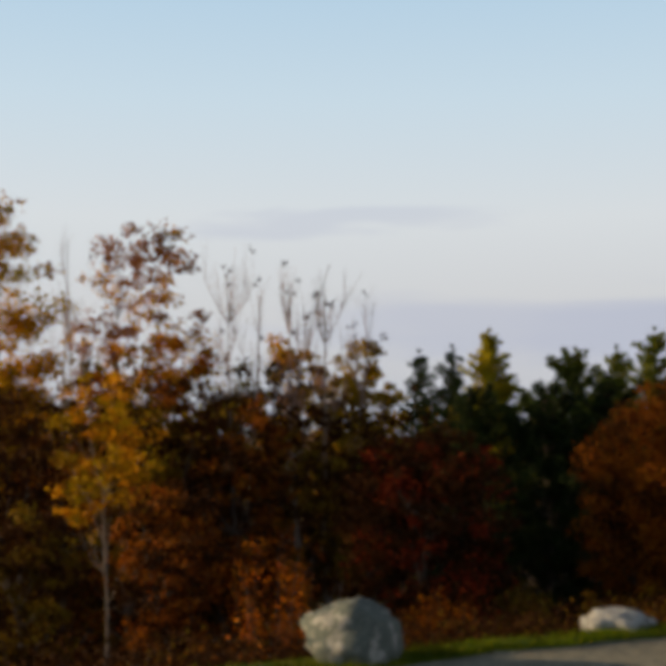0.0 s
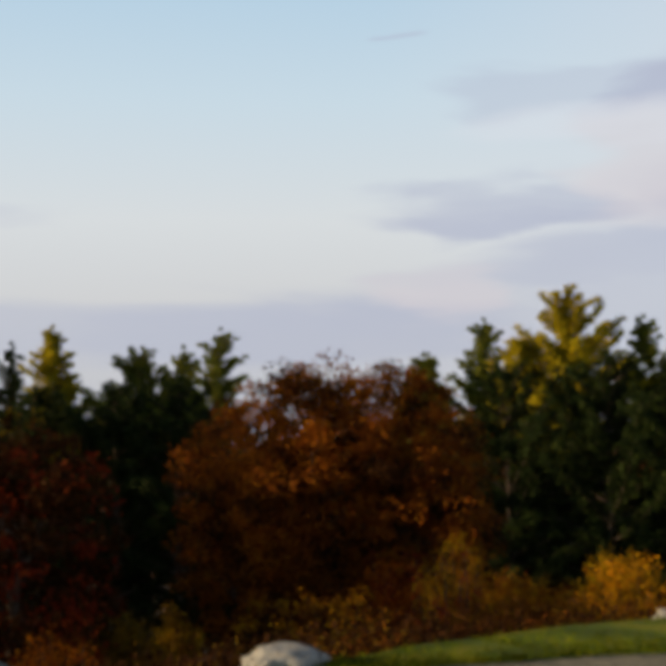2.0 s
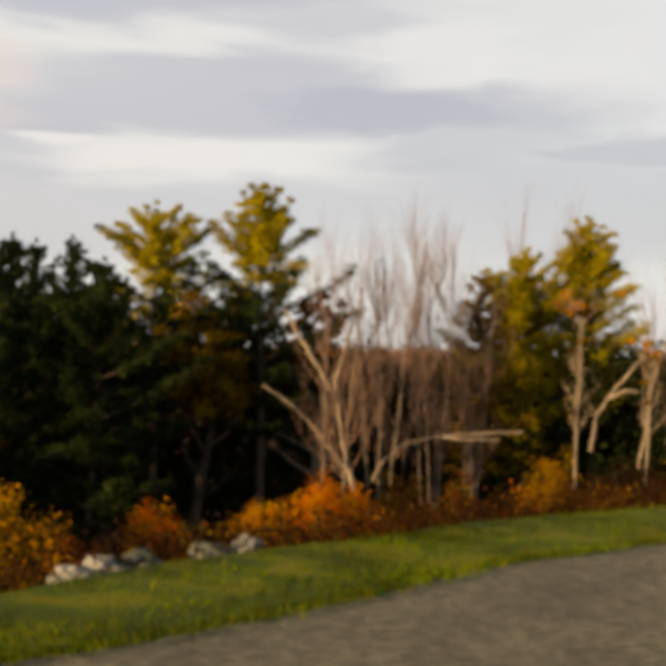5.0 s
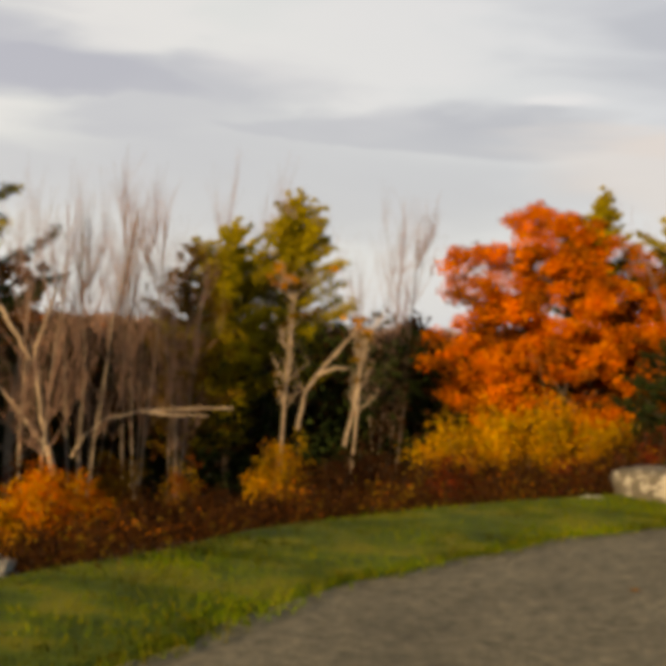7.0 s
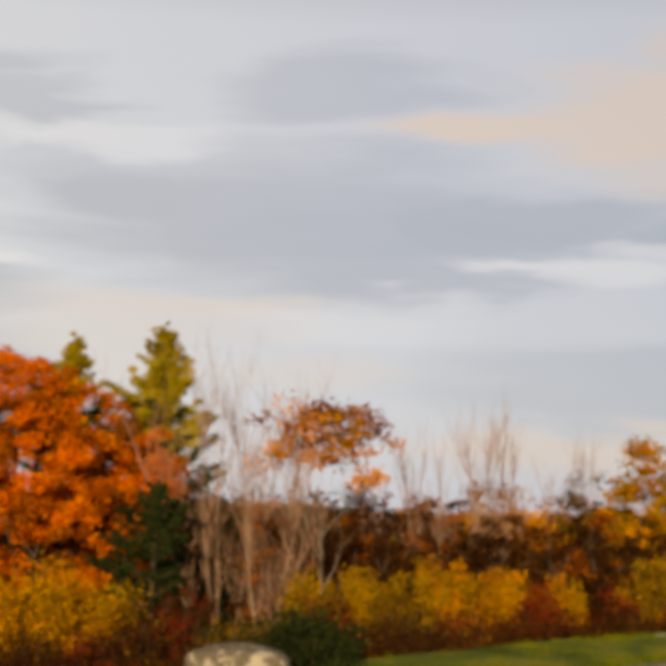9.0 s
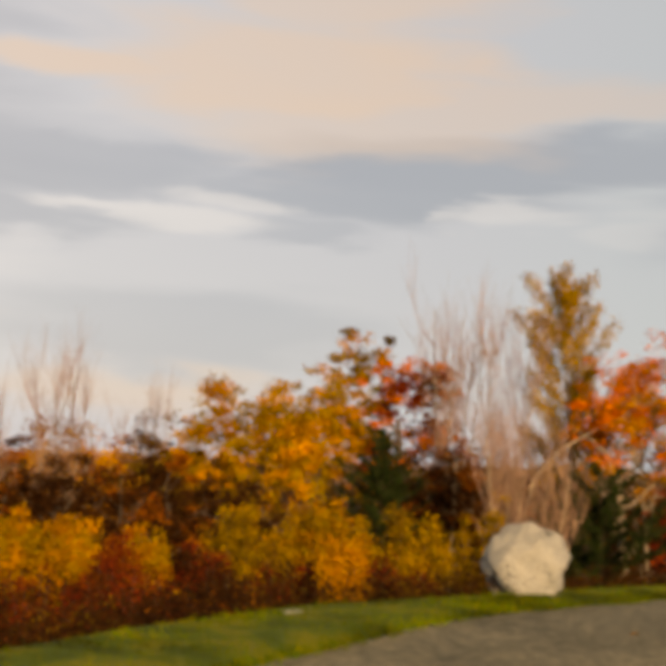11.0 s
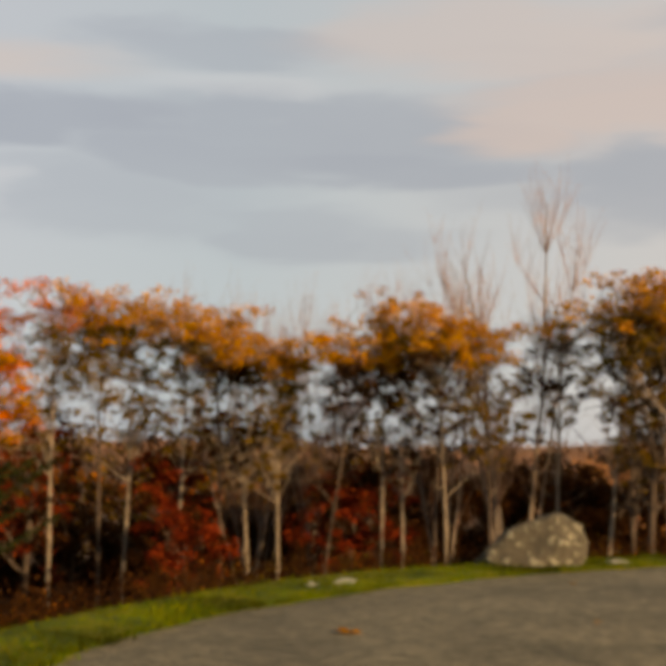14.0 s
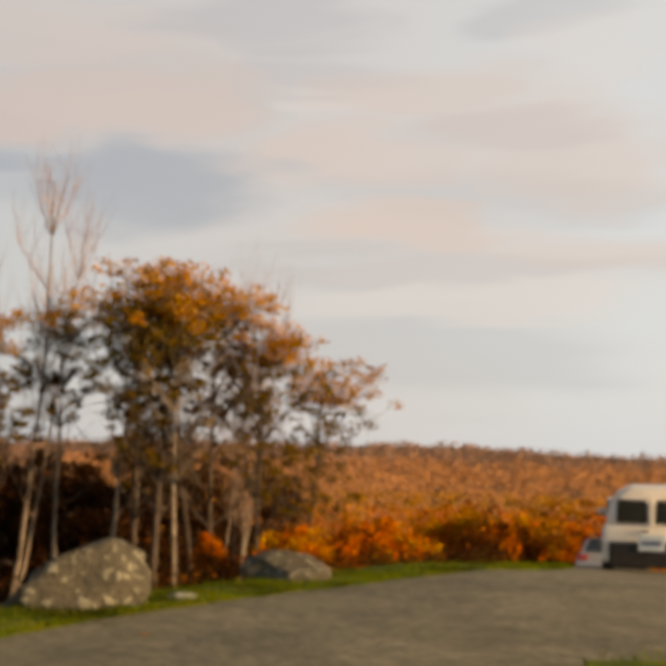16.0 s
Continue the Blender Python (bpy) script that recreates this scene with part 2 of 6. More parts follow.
class Mat:
    """A small node material builder."""

    def __init__(self, name, rough=0.8, metal=0.0):
        self.mat = bpy.data.materials.new(name)
        self.mat.use_nodes = True
        self.t = self.mat.node_tree
        self.bsdf = self.t.nodes["Principled BSDF"]
        self.bsdf.inputs["Roughness"].default_value = rough
        self.bsdf.inputs["Metallic"].default_value = metal
        self.bsdf.inputs["Specular IOR Level"].default_value = 0.25
        self.coord = self.t.nodes.new("ShaderNodeTexCoord")

    def noise(self, scale, detail=4.0, rough=0.55, vec=None):
        n = self.t.nodes.new("ShaderNodeTexNoise")
        n.inputs["Scale"].default_value, n.inputs["Detail"].default_value, n.inputs["Roughness"].default_value = scale, detail, rough
        self.t.links.new(vec or self.coord.outputs["Object"], n.inputs["Vector"])
        return n.outputs["Fac"]

    def stretched(self, sx, sy, sz):
        m = self.t.nodes.new("ShaderNodeMapping")
        m.inputs["Scale"].default_value = (sx, sy, sz)
        self.t.links.new(self.coord.outputs["Object"], m.inputs[0])
        return m.outputs[0]

    def island(self):
        return self.t.nodes.new("ShaderNodeNewGeometry").outputs["Random Per Island"]

    def ramp(self, fac, stops):
        n = self.t.nodes.new("ShaderNodeValToRGB")
        while len(n.color_ramp.elements) < len(stops):
            n.color_ramp.elements.new(0.5)
        for e, (p, c) in zip(n.color_ramp.elements, stops):
            e.position, e.color = p, (*c, 1)
        self.t.links.new(fac, n.inputs[0])
        return n.outputs[0]

    def mix(self, fac, a, b, blend="MIX"):
        n = self.t.nodes.new("ShaderNodeMix")
        n.data_type, n.blend_type = "RGBA", blend
        for i, v in ((0, fac), (6, a), (7, b)):
            if isinstance(v, (int, float)):
                n.inputs[i].default_value = v
            elif isinstance(v, tuple):
                n.inputs[i].default_value = (*v, 1)
            else:
                self.t.links.new(v, n.inputs[i])
        return n.outputs[2]

    def color(self, out):
        self.t.links.new(out, self.bsdf.inputs["Base Color"])
        return self

    def bump(self, fac, strength=0.4, dist=0.02):
        n = self.t.nodes.new("ShaderNodeBump")
        n.inputs["Strength"].default_value, n.inputs["Distance"].default_value = strength, dist
        self.t.links.new(fac, n.inputs["Height"])
        self.t.links.new(n.outputs[0], self.bsdf.inputs["Normal"])
        return self

    def thin(self, color, share):
        """Lets light through, as a leaf does."""
        tr = self.t.nodes.new("ShaderNodeBsdfTranslucent")
        mx = self.t.nodes.new("ShaderNodeMixShader")
        self.t.links.new(color, tr.inputs[0])
        mx.inputs[0].default_value = share
        self.t.links.new(self.bsdf.outputs[0], mx.inputs[1])
        self.t.links.new(tr.outputs[0], mx.inputs[2])
        self.t.links.new(mx.outputs[0], self.t.nodes["Material Output"].inputs[0])
        return self


def leaf_mat(name, a, b, c, share=0.3, scale=0.9, dim=0.55):
    """Leaves that vary one by one and from bough to bough."""
    m = Mat(name, 0.75)
    m.bsdf.inputs["Specular IOR Level"].default_value = 0.08
    each = m.ramp(m.island(), [(0.0, a), (0.5, b), (1.0, c)])
    patch = m.ramp(m.noise(scale, 2.0), [(0.35, (dim, dim * 0.92, dim * 0.85)), (0.65, (1.15, 1.1, 1.0))])
    col = m.mix(1.0, each, patch, "MULTIPLY")
    return m.color(col).thin(col, share).mat


def bark_mat(name, a, b):
    m = Mat(name, 0.9)
    grain = m.noise(7.0, 5.0, 0.6, m.stretched(3, 3, 0.7))
    col = m.ramp(grain, [(0.35, a), (0.65, b)])
    blot = m.ramp(m.noise(1.3, 2.0), [(0.4, (0.7, 0.7, 0.7)), (0.6, (1.1, 1.1, 1.1))])
    return m.color(m.mix(1.0, col, blot, "MULTIPLY")).bump(grain, 0.6, 0.02).mat


LEAF = {
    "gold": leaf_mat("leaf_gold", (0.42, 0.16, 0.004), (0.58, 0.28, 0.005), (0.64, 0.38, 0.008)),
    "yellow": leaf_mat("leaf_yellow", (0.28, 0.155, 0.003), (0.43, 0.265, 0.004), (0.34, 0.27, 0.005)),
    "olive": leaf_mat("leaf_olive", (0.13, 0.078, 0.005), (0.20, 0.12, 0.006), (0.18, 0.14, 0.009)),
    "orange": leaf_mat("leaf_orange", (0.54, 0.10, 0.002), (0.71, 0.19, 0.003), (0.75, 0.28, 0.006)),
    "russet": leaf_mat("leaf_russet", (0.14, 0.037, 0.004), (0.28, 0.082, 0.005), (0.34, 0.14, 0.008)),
    # near-black brown: shade within woods and undergrowth is put into the colour
    "brown": leaf_mat("leaf_shade_brown", (0.022, 0.009, 0.003), (0.045, 0.018, 0.004), (0.08, 0.033, 0.006)),
    # haze over distance is put into these two leaf colours, tan and mauve
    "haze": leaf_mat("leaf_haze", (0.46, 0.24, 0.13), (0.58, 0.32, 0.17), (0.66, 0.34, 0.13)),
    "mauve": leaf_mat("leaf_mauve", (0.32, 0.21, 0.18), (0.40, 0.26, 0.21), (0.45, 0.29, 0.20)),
    "red": leaf_mat("leaf_red", (0.11, 0.013, 0.006), (0.20, 0.026, 0.007), (0.27, 0.055, 0.009)),
    # needle green darkened so that it holds the shade within the pines
    "pine": leaf_mat("needle_shade_green", (0.008, 0.017, 0.005), (0.017, 0.033, 0.008), (0.033, 0.055, 0.011), 0.1),
    # sunlight is put into these two needle colours; the second also serves a larch
    "sunlit_pine": leaf_mat("needle_sunlit", (0.07, 0.105, 0.012), (0.13, 0.17, 0.02), (0.21, 0.22, 0.03), 0.2),
    "larch": leaf_mat("needle_sunlit_gold", (0.26, 0.255, 0.010), (0.40, 0.36, 0.012), (0.50, 0.42, 0.016), 0.3),
}
BARK = {
    "grey": bark_mat("bark_grey", (0.16, 0.13, 0.11), (0.32, 0.27, 0.22)),
    "pale": bark_mat("bark_pale", (0.17, 0.14, 0.11), (0.37, 0.315, 0.25)),
    "dark": bark_mat("bark_dark", (0.05, 0.04, 0.035), (0.12, 0.09, 0.07)),
    "weathered": bark_mat("bark_weathered", (0.26, 0.21, 0.16), (0.48, 0.40, 0.31)),
    "twig": bark_mat("bark_twig", (0.21, 0.13, 0.10), (0.38, 0.26, 0.205)),
}

# ---- mesh tools ----


def make_mesh(name, v, q):
    """A mesh from arrays of points and of equal-sided faces."""
    me = bpy.data.meshes.new(name)
    v, q = np.asarray(v, np.float32), np.asarray(q, np.int32)
    n, k = q.shape
    me.vertices.add(len(v))
    me.vertices.foreach_set("co", v.ravel())
    me.loops.add(n * k)
    me.loops.foreach_set("vertex_index", q.ravel())
    me.polygons.add(n)
    me.polygons.foreach_set("loop_start", np.arange(0, n * k, k, dtype=np.int32))
    me.update(calc_edges=True)
    return me


def part(name, mesh, mat, parent=None, label="", smooth=False):
    if isinstance(mesh, bmesh.types.BMesh):
        bm, mesh = mesh, bpy.data.meshes.new(name)
        bm.to_mesh(mesh)
        bm.free()
    mesh.materials.append(mat)
    if smooth:
        mesh.polygons.foreach_set("use_smooth", [True] * len(mesh.polygons))
    ob = new(name, mesh)
    ob.parent = parent
    if label:
        tagged(ob, label)
    return ob


def thing(name, x, y, z, label, category, group="", turn=0.0):
    ob = new(name)
    ob.location, ob.rotation_euler = (x, y, z), (0, 0, turn)
    ob.empty_display_size = 0.2
    return tagged(ob, label, category, group)


class Tubes:
    """Collects tapered round limbs into one mesh."""

    def __init__(self, sides=5):
        self.v, self.q, self.n, self.k = [], [], 0, sides

    def add(self, pts, rad):
        pts, rad, k = np.asarray(pts, float), np.asarray(rad, float), self.k
        tan = np.gradient(pts, axis=0)
        tan /= np.linalg.norm(tan, axis=1)[:, None] + 1e-9
        ref = np.where(np.abs(tan[:, 2:3]) > 0.9, [[1.0, 0, 0]], [[0, 0, 1.0]])
        a = np.cross(tan, ref)
        a /= np.linalg.norm(a, axis=1)[:, None] + 1e-9
        b = np.cross(tan, a)
        ang = np.arange(k) * 2 * np.pi / k
        ring = pts[:, None] + rad[:, None, None] * (np.cos(ang)[None, :, None] * a[:, None] + np.sin(ang)[None, :, None] * b[:, None])
        i = np.arange(len(pts) - 1)[:, None] * k + np.arange(k)[None]
        j = np.arange(len(pts) - 1)[:, None] * k + (np.arange(k)[None] + 1) % k
        self.v.append(ring.reshape(-1, 3))
        self.q.append(np.stack([i, j, j + k, i + k], -1).reshape(-1, 4) + self.n)
        self.n += len(pts) * k

    def mesh(self, name):
        return make_mesh(name, np.concatenate(self.v), np.concatenate(self.q))


def bough(rng, start, way, length, segs=5, wobble=0.12, lift=0.0, droop=0.0):
    """A crooked line from start."""
    pts, p, d = [np.array(start, float)], np.array(start, float), np.array(way, float) / np.linalg.norm(way)
    for i in range(segs):
        d = d + rng.normal(0, wobble, 3) + [0, 0, lift - droop * i / segs]
        d /= np.linalg.norm(d)
        p = p + d * length / segs
        pts.append(p)
    return np.array(pts)


def foliage(rng, centres, radius, count, size, flat=0.75, narrow=0.55, up=0.0):
    """Small pointed leaves in loose clumps round the centres."""
    c = np.repeat(np.asarray(centres, float), count, 0)
    n = len(c)
    r = np.repeat(np.broadcast_to(np.asarray(radius, float), (len(centres),)), count)[:, None]
    o = rng.normal(0, 1, (n, 3))
    o *= rng.random((n, 1)) ** 0.5 / (np.linalg.norm(o, axis=1)[:, None] + 1e-9)
    c = c + o * r * [1, 1, flat]
    u = rng.normal(0, 1, (n, 3)) + [0, 0, up]
    u /= np.linalg.norm(u, axis=1)[:, None]
    w = np.cross(u, rng.normal(0, 1, (n, 3)))
    w /= np.linalg.norm(w, axis=1)[:, None] + 1e-9
    s = size * rng.uniform(0.6, 1.3, (n, 1))
    v = np.stack([c - u * s * 0.8 - w * s * narrow * 1.25, c - u * s * 0.8 + w * s * narrow * 1.25, c + u * s * 1.2], 1).reshape(-1, 3)
    return v, np.arange(3 * n).reshape(-1, 3)


def ways(rng, n, low, high):
    """Directions spread round the compass, between two heights in degrees."""
    a = np.arange(n) * 2.4 + rng.uniform(0, 6.28) + rng.normal(0, 0.25, n)
    e = np.radians(rng.uniform(low, high, n))
    return np.stack([np.cos(a) * np.cos(e), np.sin(a) * np.cos(e), np.sin(e)], 1)


# ---- the lie of the land ----


def smooth_line(points, step=0.35):
    """A rounded line through the given points."""
    p = np.array(points, float)
    p = np.vstack([2 * p[0] - p[1], p, 2 * p[-1] - p[-2]])
    out = []
    for i in range(1, len(p) - 2):
        t = np.linspace(0, 1, 14, endpoint=False)[:, None]
        a, b, c, d = p[i - 1 : i + 3]
        out.append(0.5 * (2 * b + (c - a) * t + (2 * a - 5 * b + 4 * c - d) * t**2 + (3 * b - a - 3 * c + d) * t**3))
    out = np.vstack([*out, p[-2:-1]])
    s = np.r_[0, np.cumsum(np.linalg.norm(np.diff(out, axis=0), axis=1))]
    g = np.linspace(0, s[-1], int(s[-1] / step) + 1)
    return np.stack([np.interp(g, s, out[:, 0]), np.interp(g, s, out[:, 1])], 1)


KERB = [(-3.2, -14), (-3.2, -2), (-2.6, 3), (-1.2, 7.2), (0.5, 9.35), (2.75, 10.7), (5, 10.65), (7, 10.4), (9, 10.4), (10.9, 9.95), (12.4, 9.5), (14.3, 8.4), (15.6, 6.8), (16.8, 5.2), (18.25, 3.3), (19.4, 1.1), (20.2, -0.9), (20.5, -2.9), (20.5, -5), (20.15, -7), (19.55, -8.9), (18.8, -11), (18.0, -13.3), (17.8, -16.5), (18.3, -20.5), (18.8, -25), (19, -30)]
LAWN = [(-5.2, -14), (-4.6, -2), (-3.6, 4), (-1.9, 8), (-0.3, 9.4), (2.2, 10.85), (4.5, 11.8), (6.8, 12.15), (9, 11.9), (11.3, 11.6), (13.2, 10.9), (14.5, 10.1), (15.6, 9.1), (16.7, 7.6), (17.7, 6.3), (18.8, 4.8), (19.5, 3.2), (20.1, 1.9), (20.6, 0.6), (21.1, -0.9), (21.5, -2.8), (21.6, -4.6), (21.4, -6.3), (20.8, -8.2), (20.1, -10.2), (19.3, -12.2), (18.7, -14.3), (18.9, -17), (19.4, -21), (19.9, -25), (20, -30)]
INNER = [(1.2, -14), (1.2, -2), (1.6, 2.5), (2.8, 5.0), (5, 5.8), (8, 5.3), (10.8, 3.8), (13.2, 1.6), (15.2, -1.2), (16.4, -4.0), (16.3, -6.1), (15.7, -7.2), (14.7, -11), (14.0, -15.5), (13.6, -21), (13, -28)]
EDGE = np.vstack([smooth_line(LAWN), [(2, -34), (-5.2, -20)]])


def outside(x, y):
    """Metres outside the mown hilltop; below nought within it."""
    x, y = np.atleast_1d(x).astype(float), np.atleast_1d(y).astype(float)
    a, b = EDGE, np.roll(EDGE, -1, 0)
    best, inside = np.full(len(x), 1e9), np.zeros(len(x), bool)
    for (ax, ay), (bx, by) in zip(a, b):
        ex, ey = bx - ax, by - ay
        t = np.clip(((x - ax) * ex + (y - ay) * ey) / (ex * ex + ey * ey + 1e-12), 0, 1)
        best = np.minimum(best, (x - ax - t * ex) ** 2 + (y - ay - t * ey) ** 2)
        if ay != by:
            hit = ((ay > y) != (by > y)) & (x < (bx - ax) * (y - ay) / (by - ay) + ax)
            inside ^= hit
    d = np.sqrt(best)
    return np.where(inside, -d, d)


def crown_of_hill(x, y):
    """The hilltop's own height: a slight swell to the east, sinking southwards."""
    k = np.clip((np.asarray(x, float) - 13) / 5.5, 0, 1)
    return 0.2 * k * k * (3 - 2 * k) - 0.077 * np.clip(-12.5 - np.asarray(y, float), 0, 45) - 0.16 * np.clip(-24.5 - np.asarray(y, float), 0, 12)


def land(x, y):
    x, y = np.atleast_1d(x).astype(float), np.atleast_1d(y).astype(float)
    d = np.maximum(outside(x, y), 0)
    fall = 0.26 * np.minimum(d, 10) + 0.15 * np.clip(d - 10, 0, 30) + 0.05 * np.clip(d - 40, 0, 100) + 0.03 * np.clip(d - 140, 0, 460)
    rise = 0.011 * np.clip(d - 900, 0, 2200) * (1 + 0.35 * np.sin(np.arctan2(y, x) * 9) + 0.2 * np.sin(np.arctan2(y, x) * 23 + 1))
    return crown_of_hill(x, y) * np.clip(1 - d / 40, 0, 1) - fall + rise


def land_at(x, y):
    return float(land(x, y)[0])

# ---- ground, road, lawn ----
m = Mat("brush_floor", 0.95)
m.color(m.mix(m.noise(9.0, 4.0), m.ramp(m.noise(0.35, 4.0), [(0.35, (0.045, 0.025, 0.012)), (0.6, (0.11, 0.052, 0.02))]), (0.13, 0.07, 0.027))).bump(m.noise(14.0), 0.6, 0.05)
FLOOR = m.mat
m = Mat("asphalt", 0.85)
chips = m.noise(160.0, 3.0, 0.8)
worn = m.ramp(m.noise(9.0, 5.0, 0.8), [(0.36, (0.58, 0.59, 0.58)), (0.5, (1.0, 1.0, 0.98)), (0.64, (1.5, 1.47, 1.4))])
broad = m.ramp(m.noise(0.9, 5.0, 0.65), [(0.3, (0.66, 0.67, 0.66)), (0.7, (1.26, 1.24, 1.2))])
stones = m.ramp(chips, [(0.3, (0.085, 0.082, 0.062)), (0.5, (0.17, 0.165, 0.125)), (0.66, (0.38, 0.37, 0.295))])
m.color(m.mix(1.0, m.mix(1.0, stones, worn, "MULTIPLY"), broad, "MULTIPLY")).bump(chips, 0.35, 0.004)
ASPHALT = m.mat
m = Mat("turf", 0.9)
m.color(m.mix(m.noise(60.0, 3.0), m.ramp(m.noise(1.7, 4.0), [(0.36, (0.018, 0.048, 0.002)), (0.48, (0.085, 0.15, 0.004)), (0.60, (0.29, 0.27, 0.008))]), (0.085, 0.125, 0.004))).bump(m.noise(45.0, 4.0), 0.8, 0.04)
TURF = m.mat
GRASS = leaf_mat("grass_blade", (0.06, 0.12, 0.002), (0.12, 0.19, 0.003), (0.23, 0.22, 0.006), 0.25, 1.1, 0.25)

rad = np.r_[np.arange(0, 45, 0.75), 45 * 1.09 ** np.arange(1, 51)]
ang = np.arange(288) * 2 * np.pi / 288
gx, gy = 8 + rad[:, None] * np.cos(ang), rad[:, None] * np.sin(ang)
gz = land(gx.ravel(), gy.ravel()) - 0.06
gd = np.maximum(outside(gx.ravel(), gy.ravel()), 0)
gz += np.array([noise.noise((a * 0.35, b * 0.35, 0)) for a, b in zip(gx.ravel(), gy.ravel())]) * np.clip(gd * 0.08, 0, 0.35)
i = np.arange(len(rad) - 1)[:, None] * 288 + np.arange(288)[None]
j = np.arange(len(rad) - 1)[:, None] * 288 + (np.arange(288)[None] + 1) % 288
ground = part("ground", make_mesh("ground", np.stack([gx.ravel(), gy.ravel(), gz], 1), np.stack([i, j, j + 288, i + 288], -1).reshape(-1, 4)), FLOOR, smooth=True)
tagged(ground, "leaf-strewn brown hillside falling away from the hilltop", "ground", kind="structure")


def even(line, n):
    s = np.r_[0, np.cumsum(np.linalg.norm(np.diff(line, axis=0), axis=1))]
    g = np.linspace(0, s[-1], n)
    return np.stack([np.interp(g, s, line[:, 0]), np.interp(g, s, line[:, 1])], 1)


def nearest(line, to):
    return line[np.argmin(((line[None] - to[:, None]) ** 2).sum(-1), 1)]


def strip(name, a, b, across, z, mat, drop=0.0, rough=0.0):
    """A sheet ruled between two lines, following the hilltop."""
    t = np.linspace(0, 1, across + 1)
    p = a[:, None] * (1 - t)[None, :, None] + b[:, None] * t[None, :, None]
    x, y = p[..., 0].ravel(), p[..., 1].ravel()
    zz = land(x, y) + z
    if rough:
        zz += rough * np.array([noise.noise((u * 0.9, w * 0.9, 3)) for u, w in zip(x, y)])
    zz = zz.reshape(len(a), -1)
    zz[:, -1] -= drop
    zz[:, 0] -= drop
    n, k = len(a), across + 1
    i = np.arange(n - 1)[:, None] * k + np.arange(across)[None]
    return part(name, make_mesh(name, np.stack([x, y, zz.ravel()], 1), np.stack([i, i + 1, i + k + 1, i + k], -1).reshape(-1, 4)), mat, smooth=True)


def ragged(line, amount, seed):
    out = line.copy()
    for n in range(len(out)):
        out[n] += [amount * noise.noise((n * 0.21, seed, 0)) + 0.4 * amount * noise.noise((n * 0.9, seed, 5)), amount * noise.noise((n * 0.21, seed, 9)) + 0.4 * amount * noise.noise((n * 0.9, seed, 3))]
    return out


kerb = ragged(even(smooth_line(KERB), 520), 0.14, 1)
inner = ragged(even(smooth_line(INNER), 520), 0.14, 2)
lawn_edge = even(smooth_line(LAWN), 520)
far_in = nearest(smooth_line(INNER, 0.2), kerb)
road = strip("road", kerb + (kerb - far_in) * 0.06, far_in - (kerb - far_in) * 0.06, 12, 0.0, ASPHALT)
tagged(road, "grey-brown worn asphalt loop road over the hilltop", "road", kind="structure")
verge = nearest(smooth_line(LAWN, 0.2), kerb)
lawn = strip("lawn", kerb, verge + (verge - kerb) * 0.15, 10, 0.035, TURF, 0.05, 0.03)
tagged(lawn, "mown green grass verge along the asphalt road", "lawn", kind="structure")
mid = inner + (np.array([6.0, -8.0]) - inner) * 0.99
island = strip("lawn_island", inner, mid, 14, 0.035, TURF, 0.05, 0.03)
tagged(island, "green grass inside the bend of the road", "lawn", kind="structure")

rng = np.random.default_rng(5)


def blades(name, a, b, count, label):
    k = rng.integers(0, len(a), count)
    t = rng.uniform(0.0, 1.0, (count, 1)) ** 1.15 - 0.02
    p = a[k] * (1 - t) + b[k] * t + rng.normal(0, 0.05, (count, 2))
    z = land(p[:, 0], p[:, 1]) + 0.02
    h = rng.uniform(0.02, 0.055, count) * (1 + 0.7 * (rng.random(count) > 0.93))
    lean = rng.normal(0, 0.45, (count, 2)) * h[:, None]
    w = rng.normal(0, 1, (count, 2))
    w *= 0.007 / np.linalg.norm(w, axis=1)[:, None]
    base = np.column_stack([p, z])
    v = np.stack([base - np.column_stack([w, 0 * h]), base + np.column_stack([w, 0 * h]), base + np.column_stack([lean, h])], 1).reshape(-1, 3)
    ob = part(name, make_mesh(name, v, np.arange(3 * count).reshape(-1, 3)), GRASS)
    return tagged(ob, label, "grass", kind="stuff")


blades("grass", kerb, verge, 120000, "short green grass blades on the road verge")
blades("grass", inner, inner + (mid - inner) * 0.3, 25000, "short green grass blades inside the road bend")

